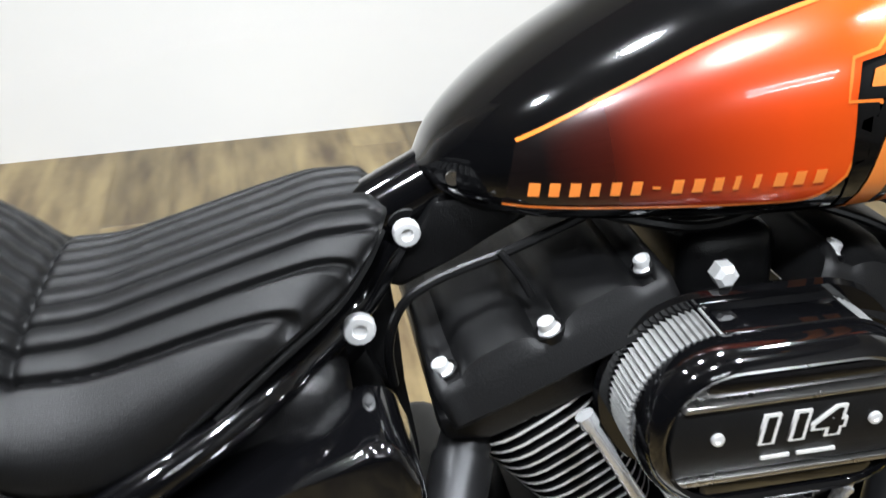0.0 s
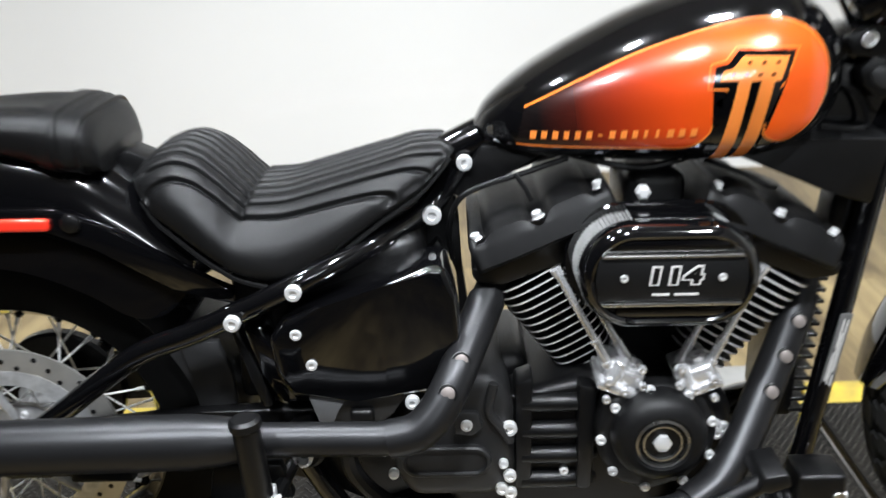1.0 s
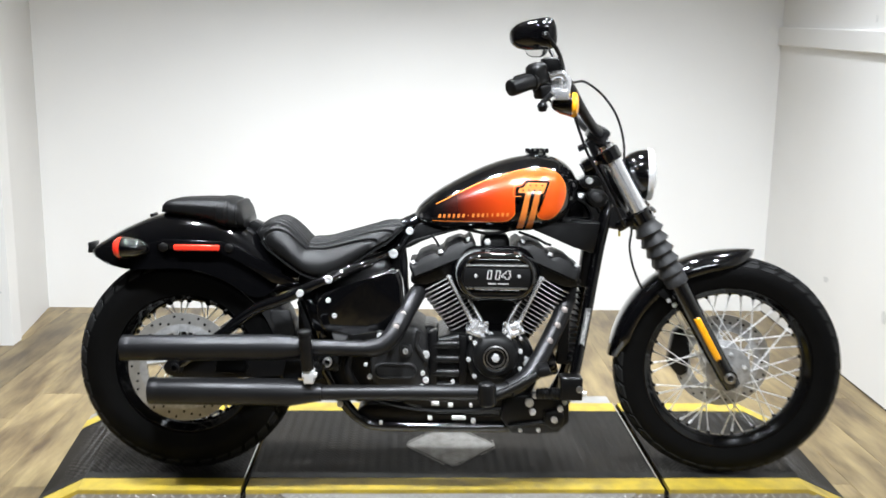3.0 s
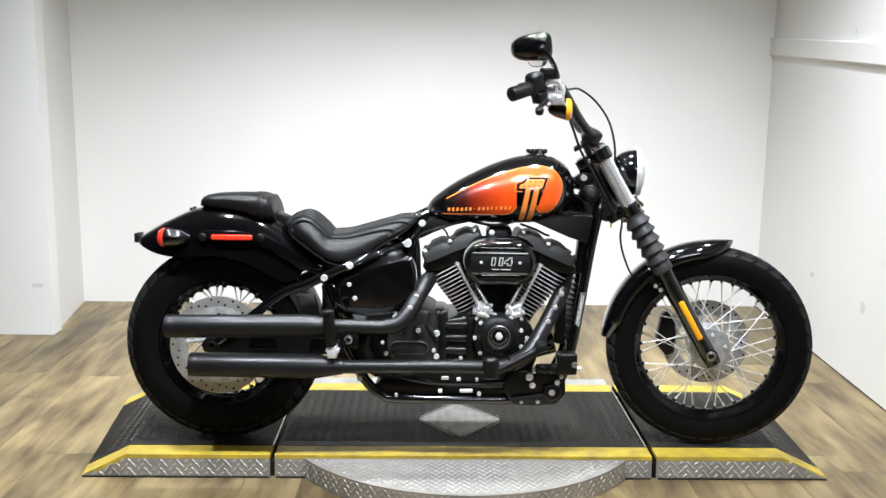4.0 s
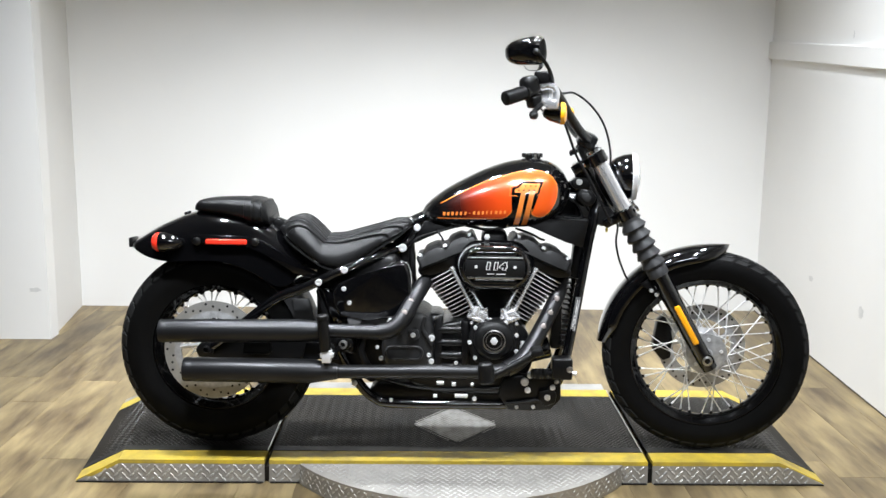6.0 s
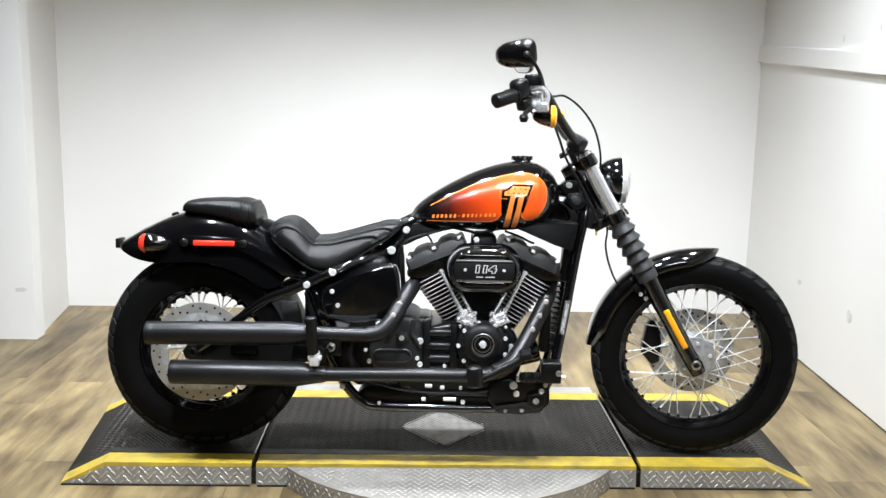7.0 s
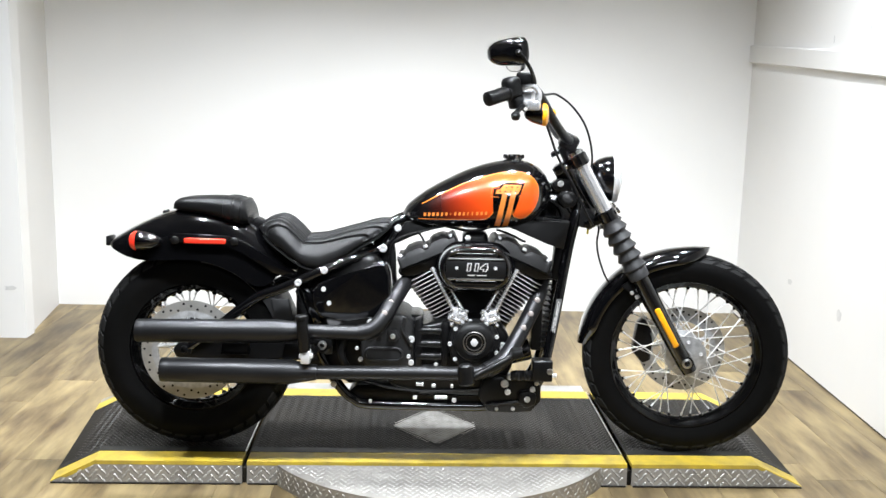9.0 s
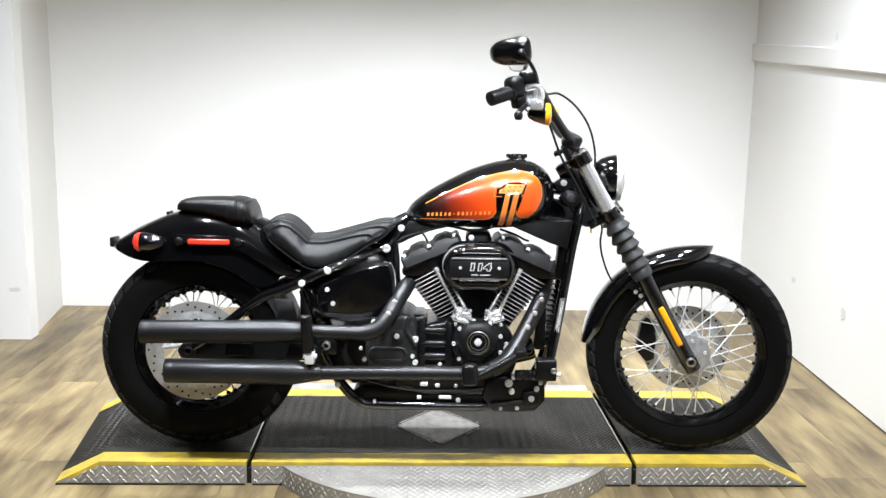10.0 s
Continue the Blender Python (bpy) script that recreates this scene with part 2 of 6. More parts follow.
def smooth_path(pts, steps=6):
    """Points on a smooth curve through pts."""
    p = [Vector(q) for q in pts]
    if len(p) < 3:
        return p
    out = []
    ext = [p[0] * 2 - p[1], *p, p[-1] * 2 - p[-2]]
    for i in range(1, len(ext) - 2):
        a, b, c, d = ext[i - 1:i + 3]
        for k in range(steps):
            t = k / steps
            out.append(0.5 * ((2 * b) + (c - a) * t + (2 * a - 5 * b + 4 * c - d) * t * t + (3 * b - a - 3 * c + d) * t ** 3))
    out.append(p[-1])
    return out


def tube(bm, pts, r, seg=14, cap=True):
    """A round tube along pts; r is one radius or one for each point."""
    p = [Vector(q) for q in pts]
    rs = [r] * len(p) if isinstance(r, (int, float)) else list(r)
    rings = []
    up = None
    for i, q in enumerate(p):
        d = (p[min(i + 1, len(p) - 1)] - p[max(i - 1, 0)]).normalized()
        if up is None:
            up = Vector((0, 0, 1)) if abs(d.z) < 0.9 else Vector((1, 0, 0))
        side = d.cross(up).normalized()
        up = side.cross(d).normalized()
        rings.append([bm.verts.new(q + rs[i] * (math.cos(a) * side + math.sin(a) * up)) for a in (2 * math.pi * k / seg for k in range(seg))])
    for a, b in zip(rings, rings[1:]):
        for k in range(seg):
            bm.faces.new((a[k], a[(k + 1) % seg], b[(k + 1) % seg], b[k]))
    if cap:
        bm.faces.new(rings[0][::-1])
        bm.faces.new(rings[-1])
    return bm


def lathe(bm, profile, m=None, seg=48, closed=False):
    """Turns (radius, height) rows round the z axis of m."""
    m = m or Matrix()
    rings = []
    for r, h in profile:
        if r < 1e-5:
            rings.append([bm.verts.new(m @ Vector((0, 0, h)))])
        else:
            rings.append([bm.verts.new(m @ Vector((r * math.cos(a), r * math.sin(a), h))) for a in (2 * math.pi * k / seg for k in range(seg))])
    pairs = list(zip(rings, rings[1:])) + ([(rings[-1], rings[0])] if closed else [])
    for a, b in pairs:
        for k in range(seg):
            j = (k + 1) % seg
            if len(a) == 1 and len(b) == 1:
                continue
            if len(a) == 1:
                bm.faces.new((a[0], b[k], b[j]))
            elif len(b) == 1:
                bm.faces.new((a[k], a[j], b[0]))
            else:
                bm.faces.new((a[k], a[j], b[j], b[k]))
    return bm


def side_axis(x, z, y=0.0):
    """A pose whose z axis points to the right side of the motorcycle (-y)."""
    return Matrix.Translation((x, y, z)) @ Matrix.Rotation(radians(90), 4, "X")


def prism(bm, outline, y0, y1, bevel=0.0, seg=2, rounded=0):
    """A plate with an (x, z) outline between two depths."""
    o = outline
    if rounded:
        o = [(v.x, v.z) for v in smooth_path([(x, 0, z) for x, z in (*outline, outline[0])], rounded)][:-1]
    a = [bm.verts.new((x, y0, z)) for x, z in o]
    b = [bm.verts.new((x, y1, z)) for x, z in o]
    n = len(o)
    fa, fb = bm.faces.new(a[::-1]), bm.faces.new(b)
    for k in range(n):
        bm.faces.new((a[k], a[(k + 1) % n], b[(k + 1) % n], b[k]))
    if bevel:
        es = [*fa.edges, *fb.edges]
        if not rounded:
            es += [e for v in a for e in v.link_edges if e.other_vert(v) in b]
        bmesh.ops.bevel(bm, geom=list(set(es)), offset=bevel, segments=seg, affect="EDGES", profile=0.5)
    return bm


def loft(bm, rings, closed=True, cap=True):
    vr = [[bm.verts.new(p) for p in ring] for ring in rings]
    n = len(vr[0])
    for a, b in zip(vr, vr[1:]):
        for k in range(n if closed else n - 1):
            bm.faces.new((a[k], a[(k + 1) % n], b[(k + 1) % n], b[k]))
    if cap:
        bm.faces.new(vr[0][::-1])
        bm.faces.new(vr[-1])
    return bm


def curve(rows):
    """A smooth function through (x, value) rows."""
    xs, ys = [r[0] for r in rows], [r[1] for r in rows]
    d = [(ys[1] - ys[0]) / (xs[1] - xs[0])]
    for i in range(1, len(xs) - 1):
        s0, s1 = (ys[i] - ys[i - 1]) / (xs[i] - xs[i - 1]), (ys[i + 1] - ys[i]) / (xs[i + 1] - xs[i])
        d.append(0.0 if s0 * s1 <= 0 else 2 * s0 * s1 / (s0 + s1))
    d.append((ys[-1] - ys[-2]) / (xs[-1] - xs[-2]))

    def f(x):
        x = min(max(x, xs[0]), xs[-1])
        i = max(k for k in range(len(xs) - 1) if xs[k] <= x)
        h = xs[i + 1] - xs[i]
        t = (x - xs[i]) / h
        return ((2 * t ** 3 - 3 * t * t + 1) * ys[i] + (t ** 3 - 2 * t * t + t) * h * d[i]
                + (3 * t * t - 2 * t ** 3) * ys[i + 1] + (t ** 3 - t * t) * h * d[i + 1])
    return f


def bolt(bm, at, r=0.008, h=0.006, axis=None, dome=True):
    """A button-headed bolt that faces the right side, or along axis."""
    m = axis or side_axis(at[0], at[2], at[1])
    lathe(bm, [(0, -0.004), (r, -0.004), (r, h * 0.35), (r * 0.90, h * 0.55), (r * 0.48, h * 0.62), (r * 0.42, h * 0.30), (0, h * 0.30)] if dome else
          [(0, -0.004), (r, -0.004), (r, h), (0, h)], m, 14)
    return bm


def one_bolt(parent, at, r=0.008, h=0.006, mat=None, name="bolt", m=None):
    return part(name, bolt(bmesh.new(), (0, 0, 0), r, h), mat or BOLT, parent, m=(m or Matrix()) @ Matrix.Translation(at))


# ---- the bay: floor, walls, ceiling ----
def slab(name, lo, hi, mat, label, category, bevel=0.0):
    ob = new(name, finish(name, box(bmesh.new(), lo, hi, bevel), mat, smooth=False))
    return tagged(ob, label, category, kind="structure")


def wall_between(name, a, b, z1, out, label, t=0.12, z0=0.0, mat=None):
    """An upright wall from a to b (x, y), t thick towards the side out."""
    bm = bmesh.new()
    o = [(*a, z0), (*b, z0), (b[0] + out[0] * t, b[1] + out[1] * t, z0), (a[0] + out[0] * t, a[1] + out[1] * t, z0)]
    lo = [bm.verts.new(p) for p in o]
    hi = [bm.verts.new((p[0], p[1], z1)) for p in o]
    bm.faces.new(lo[::-1])
    bm.faces.new(hi)
    for k in range(4):
        bm.faces.new((lo[k], lo[(k + 1) % 4], hi[(k + 1) % 4], hi[k]))
    return tagged(new(name, finish(name, bm, mat or WALL, smooth=False)), label, "wall", kind="structure")


TOP = 3.0
floor = slab("floor", (-4.6, -7.2, -0.14), (3.4, 2.6, -0.007), PLANK, "brown oak-look plank floor of the photo bay", "floor")
wall_between("wall_north", (-1.40, 2.24), (2.80, 2.24), TOP, (0, 1), "plain white painted back wall, lightly marked")
wall_between("wall_return", (-1.253, 2.24), (-1.160, 1.60), TOP, (-1, 0), "white painted side wall of the shallow bay")
wall_between("wall_pier", (-4.6, 1.512), (-1.148, 1.512), TOP, (0, 1), "white painted wall beside the bay, with a grey scuff", t=0.10)
wall_between("wall_east", (2.665, 2.24), (2.55, -0.2), TOP, (1, 0.03), "white painted side wall with a ledge and scuffs")
wall_between("wall_east_near", (2.55, -0.2), (2.55, -7.2), TOP, (1, 0), "plain white painted side wall near the bay")
# south and west walls are out of view, added dark to keep reflections low
wall_between("wall_south", (-4.6, -7.2), (2.67, -7.2), TOP, (0, -1), "unseen showroom wall, darkened to stand in for a dim room", mat=DARK_WALL)
wall_between("wall_west", (-4.6, -7.2), (-4.6, 1.62), TOP, (-1, 0), "unseen showroom wall, darkened to stand in for a dim room", mat=DARK_WALL)
# ceiling lies out of view; its grey shapes the light below
slab("ceiling", (-4.8, -7.4, TOP), (3.4, 2.6, TOP + 0.1), CEIL, "unseen ceiling, darkened to cut its fill light", "ceiling")

# the batten along the east wall
bm = bmesh.new()
a, b = Vector((2.668, 2.24)), Vector((2.553, -0.2))
d = (b - a).normalized()
nrm = Vector((d.y, -d.x))
if nrm.x > 0:
    nrm = -nrm
prof = [(0.0, 1.451), (0.018, 1.451), (0.022, 1.457), (0.022, 1.539), (0.018, 1.545), (0.0, 1.545)]
# it falls a little towards the showroom
loft(bm, [[(p.x + nrm.x * q, p.y + nrm.y * q, z - fall) for q, z in prof] for p, fall in ((a, 0.0), (b, 0.133))])
tagged(new("trim_ledge", finish("trim_ledge", bm, WALL, smooth=False)), "white painted timber batten along the side wall", "trim", kind="structure")

# scuffs on the walls: thin smeared marks
def scuff(at, along, size, parent_name):
    bm = bmesh.new()
    rnd = random.Random(parent_name + str(at))
    ring = []
    for k in range(16):
        a = 2 * math.pi * k / 16
        r = 0.65 + 0.5 * rnd.random()
        ring.append((math.cos(a) * size[0] * r, math.sin(a) * size[1] * r))
    up = Vector((0, 0, 1))
    al = Vector(along).normalized()
    n = al.cross(up)
    vs = [bm.verts.new(Vector(at) + al * p + up * q + n * 0.0015) for p, q in ring]
    bm.faces.new(vs)
    tagged(new("scuff_mark", finish("scuff_mark", bm, SCUFF, smooth=False)), "faint grey scuff on the white wall", "mark", kind="structure")


scuff((-1.211, 1.512, 0.254), (1, 0, 0), (0.032, 0.013), "a")
scuff((2.624, 1.37, 0.374), (-0.047, -1, 0), (0.035, 0.014), "b")
scuff((2.595, 0.761, 0.353), (-0.047, -1, 0), (0.030, 0.026), "c")
scuff((2.611, 1.09, 1.526), (-0.047, -1, 0), (0.008, 0.018), "d")
scuff((2.593, 0.72, 1.555), (-0.047, -1, 0), (0.008, 0.014), "e")
# the dark gap at the foot of the east wall
bm = bmesh.new()
loft(bm, [[(p.x + nrm.x * q, p.y + nrm.y * q, z) for q, z in ((0.0, 0.0004), (0.004, 0.0004), (0.004, 0.006), (0.0, 0.007))] for p in (a, b)])
tagged(new("trim_gap", finish("trim_gap", bm, DARK_GAP, smooth=False)), "dark sealant line at the foot of the side wall", "trim", kind="structure")

# ---- the ramp deck ----
PH = 0.075


def skewed(x, y):
    """The outer ends of the deck are cut a little out of square."""
    return x - 0.11 * (y + 0.194) if x < 0 else x + 0.045 * (y + 0.194) if x > 1.9 else x


def ramp_height(x, y=-0.194):
    x = x + 0.11 * (y + 0.194) if x < 0 else x - 0.045 * (y + 0.194) if x > 1.9 else x
    if x < -0.255:
        return PH * max(0.0, (x + 0.40) / 0.145)
    if x > 1.915:
        return PH * max(0.0, (2.068 - x) / 0.153)
    return PH


def deck_section(name, x0, x1, label):
    """A low steel deck section: black top, yellow edges, bright skirts. Its ends may slope to the floor."""
    root = new(name)
    tagged(root, label, "ramp", "ramp sections under the motorcycle")
    brk = sorted({x0, x1, *(x for x in (-0.255, 1.915) if x0 < x < x1)})

    def strip(pname, y0, y1, lift, thick, mat, lab):
        bm = bmesh.new()
        for xa, xb in zip(brk, brk[1:]):
            za, zb = max(ramp_height(xa), 0.004) + lift, max(ramp_height(xb), 0.004) + lift
            v = [bm.verts.new((skewed(px, py), py, pz)) for px, py, pz in ((xa, y0, za), (xb, y0, zb), (xb, y1, zb), (xa, y1, za),
                                           (xa, y0, za - thick), (xb, y0, zb - thick), (xb, y1, zb - thick), (xa, y1, za - thick))]
            for q in ((0, 1, 2, 3), (7, 6, 5, 4), (0, 4, 5, 1), (2, 6, 7, 3), (1, 5, 6, 2), (3, 7, 4, 0)):
                bm.faces.new([v[i] for i in q])
        return part(pname, bm, mat, root, lab, smooth=False)
    strip("deck_plate", -0.117, 0.462, 0, 0.006, DECK, "worn black tread plate deck")
    strip("worn_band", -0.116, -0.076, 0.0012, 0.005, BAND, "scuffed grey band along the deck's front")
    strip("edge_stripe", -0.1975, -0.117, 0, 0.013, YELLOW, "worn yellow painted edge")
    strip("edge_stripe", 0.462, 0.545, 0, 0.006, YELLOW, "worn yellow painted edge")
    for y, dy in ((-0.1955, -0.009), (0.545, 0.06)):
        bm = bmesh.new()
        for xa, xb in zip(brk, brk[1:]):
            za, zb = max(ramp_height(xa), 0.004) - 0.003, max(ramp_height(xb), 0.004) - 0.003
            v = [bm.verts.new((skewed(px, py), py, pz)) for px, py, pz in ((xa, y, za), (xb, y, zb), (xb, y + dy, 0.0), (xa, y + dy, 0.0))]
            w = [bm.verts.new((skewed(px, py), py, pz)) for px, py, pz in ((xa, y + 0.005, za), (xb, y + 0.005, zb), (xb, y + dy + 0.005, 0.0), (xa, y + dy + 0.005, 0.0))]
            bm.faces.new(v)
            bm.faces.new(w[::-1])
            bm.faces.new((v[0], v[1], w[1], w[0]))
        part("skirt", bm, TREAD, root, "bright steel tread plate skirt", smooth=False)
    part("base_edge", box(bmesh.new(), (x0 + 0.004, -0.2105, 0.0), (x1 - 0.004, -0.2035, 0.0045), 0.001, 1), DECK, root, "black rubber edge at the floor", smooth=False)
    return root


def lugs(name, cells, mat, parent, label, size=1.0):
    """Raised tread lugs; cells give a centre, two directions in the plate and its normal."""
    verts, faces = [], []
    for c, u, v, n in cells:
        b = len(verts)
        L, W, h = 0.0125 * size, 0.0042 * size, 0.0016
        ring = [(-L, 0), (-L * .5, -W), (L * .5, -W), (L, 0), (L * .5, W), (-L * .5, W)]
        verts += [c + u * p + v * q for p, q in ring]
        verts += [c + u * p * .7 + v * q * .55 + n * h for p, q in ring]
        faces += [[b + k, b + (k + 1) % 6, b + 6 + (k + 1) % 6, b + 6 + k] for k in range(6)]
        faces += [[b + 6 + k for k in range(6)]]
    me = bpy.data.meshes.new(name)
    me.from_pydata([tuple(p) for p in verts], [], faces)
    me.materials.append(mat)
    ob = new(name, me)
    ob.parent = parent
    return tagged(ob, label, kind="stuff")


def lug_grid(x0, x1, y0, y1, height, keep, pitch=0.030):
    out = []
    i = 0
    y = y0 + 0.01
    while y < y1 - 0.008:
        x = x0 + 0.012 + (i % 2) * pitch / 2
        k = 0
        while x < x1 - 0.01:
            if keep(x, y):
                s = 1 if (k + i) % 2 else -1
                e = 0.002
                sl = (height(x + e, y) - height(x - e, y)) / (2 * e)
                t = Vector((1, 0, sl)).normalized()
                n = Vector((-sl, 0, 1)).normalized()
                w = n.cross(t)
                a = radians(45 * s)
                out.append((Vector((x, y, height(x, y) + 0.0002)), t * math.cos(a) + w * math.sin(a), -t * math.sin(a) + w * math.cos(a), n))
            x += pitch
            k += 1
        y += pitch * 0.62
        i += 1
    return out


DIAMOND = [(0.703, 0.138), (0.854, -0.028), (0.999, 0.137), (0.847, 0.312)]


def in_diamond(x, y):
    s = 0
    for (xa, ya), (xb, yb) in zip(DIAMOND, DIAMOND[1:] + DIAMOND[:1]):
        s += 1 if (xb - xa) * (y - ya) - (yb - ya) * (x - xa) > -0.004 else 0
    return s == 4


sections = []
for nm, x0, x1, lab in (("ramp_section", -0.398, 0.218, "rear ramp section, worn black tread plate with yellow edges"),
                        ("ramp_section", 0.234, 1.478, "middle ramp section with black tread plate and a steel diamond"),
                        ("ramp_section", 1.494, 2.066, "front ramp section, worn black tread plate with yellow edges")):
    r = deck_section(nm, x0, x1, lab)
    sections.append(r)
    lugs("tread", lug_grid(x0 - (0.07 if x0 < 0 else 0), x1, -0.082, 0.462, ramp_height, lambda x, y: not in_diamond(x, y) and ramp_height(x, y) > 0.003, 0.017), DECK_LUG, r, "raised diamond tread", 0.58)
    skirt_cells = []
    rows_z = [0.010, 0.024, 0.038, 0.052]
    for i, z in enumerate(rows_z):
        x = x0 + 0.016 + (i % 2) * 0.013
        k = 0
        while x < x1 - 0.01:
            if z < ramp_height(x) - 0.01:
                s = 1 if (k + i) % 2 else -1
                f = 1 - z / PH
                t, n = Vector((1, 0, 0)), Vector((0, -1, 0.12)).normalized()
                w = n.cross(t)
                a = radians(45 * s)
                skirt_cells.append((Vector((x, -0.1958 - 0.009 * f, z)), t * math.cos(a) + w * math.sin(a), -t * math.sin(a) + w * math.cos(a), n))
            x += 0.026
            k += 1
    if skirt_cells:
        lugs("skirt_tread", skirt_cells, TREAD_LUG, r, "raised diamond tread on bright steel", 0.85)

for r, x0, x1 in ((sections[0], 0.218, 0.234), (sections[1], 1.478, 1.494)):
    part("joint_bar", box(bmesh.new(), (x0, -0.192, 0.0), (x1, 0.54, 0.052), 0.001, 1), DECK, r, "black bar in the joint", smooth=False)

for r, x0, x1 in ((sections[0], 0.214, 0.218), (sections[1], 1.474, 1.478)):
    part("joint_edge", box(bmesh.new(), (x0, -0.116, PH - 0.006), (x1, 0.54, PH + 0.0022), 0.0008, 1), STEEL, r, "bright steel edge of the joint", smooth=False)

# the bare steel diamond let into the middle section
bm = bmesh.new()
top = [bm.verts.new((x, y, PH + 0.003)) for x, y in DIAMOND]
low = [bm.verts.new((x, y, PH)) for x, y in DIAMOND]
bm.faces.new(top)
for k in range(4):
    bm.faces.new((low[k], low[(k + 1) % 4], top[(k + 1) % 4], top[k]))
part("diamond_plate", bm, PLATE, sections[1], "bare steel tread plate diamond", smooth=False)
lugs("diamond_tread", lug_grid(0.70, 1.01, -0.04, 0.32, lambda x, y: PH + 0.003, in_diamond, 0.017), TREAD, sections[1], "raised tread on bare steel", 0.55)

# the turntable that stands out in front of the deck
TC, TR = Vector((0.863, 0.16)), 0.645
turn = new("turntable")
tagged(turn, "round bright steel tread plate turntable under the ramp", "turntable")
bm = bmesh.new()
ang = [radians(a) for a in range(214, 327, 1)]
rim = [(TC.x + TR * math.cos(a), TC.y + TR * math.sin(a)) for a in ang]
rim = [p for p in rim if p[1] < -0.206]
tv = [bm.verts.new((x, y, 0.069)) for x, y in rim]
lv = [bm.verts.new((x, y, 0.0)) for x, y in rim]
bm.faces.new(tv)
n = len(rim)
for k in range(n):
    bm.faces.new((lv[k], lv[(k + 1) % n], tv[(k + 1) % n], tv[k]))
part("turntable_disc", bm, TREAD, turn, smooth=True)
lugs("turntable_tread", lug_grid(0.3, 1.44, -0.50, -0.206, lambda x, y: 0.069,
     lambda x, y: (x - TC.x) ** 2 + (y - TC.y) ** 2 < (TR - 0.018) ** 2 and y < -0.215, 0.025), TREAD_LUG, turn, "raised diamond tread on steel", 0.72)
edge_cells = []
for k in range(-34, 35):
    for j, z in enumerate((0.014, 0.028, 0.042, 0.056)):
        a = radians(270) + (k + 0.5 * (j % 2)) * 0.025 / TR
        n, t = Vector((math.cos(a), math.sin(a), 0)), Vector((-math.sin(a), math.cos(a), 0))
        at = Vector((TC.x, TC.y, z)) + n * (TR + 0.0002)
        b = radians(45 if (k + j) % 2 else -45)
        if at.y < -0.215:
            edge_cells.append((at, t * math.cos(b) + Vector((0, 0, math.sin(b))), Vector((0, 0, math.cos(b))) - t * math.sin(b), n))
lugs("edge_tread", edge_cells, TREAD_LUG, turn, "raised diamond tread round the edge", 0.62)

# the flat steel plate behind the middle section, its wall reflection painted pale
part("rear_plate", box(bmesh.new(), (0.238, 0.552, 0.058), (1.474, 0.640, 0.069), 0.002, 1), APRON, sections[1], "worn steel plate behind the deck, paled for the reflected wall", smooth=False)

# ---- the motorcycle ----
BIKE = Matrix.Translation((0, -0.015, PH)) @ pose(0, 0, 0, 0, 0, -2) @ pose(0, 0, 0, -4, 0, 0)
bike = new("motorcycle")
bike.matrix_basis = BIKE
tagged(bike, "black and orange cruiser motorcycle parked on the ramp, front wheel turned", "motorcycle")

# the steering: everything in front turns about a raked axis
RAKE = radians(29.5)
AX = Vector((1.262, 0, 0.944))
UP = Vector((-math.sin(RAKE), 0, math.cos(RAKE)))
FWD = Vector((math.cos(RAKE), 0, math.sin(RAKE)))
STEER = Matrix.Translation(AX) @ Matrix.Rotation(radians(-6), 4, UP) @ Matrix.Translation(-AX)

# the bars sit a little askew in their clamps
BARS = STEER @ Matrix.Translation((1.268, 0, 1.046)) @ Matrix.Rotation(radians(1.5), 4, "X") @ Matrix.Translation((-1.268, 0, -1.046))
UNBARS = BARS.inverted()


def on_bars(x, y, z):
    return UNBARS @ Vector((x, y, z))


def fork_at(s, n, y):
    """s down the steering axis, n ahead of it, y across."""
    return AX - UP * s + FWD * n + Vector((0, y, 0))


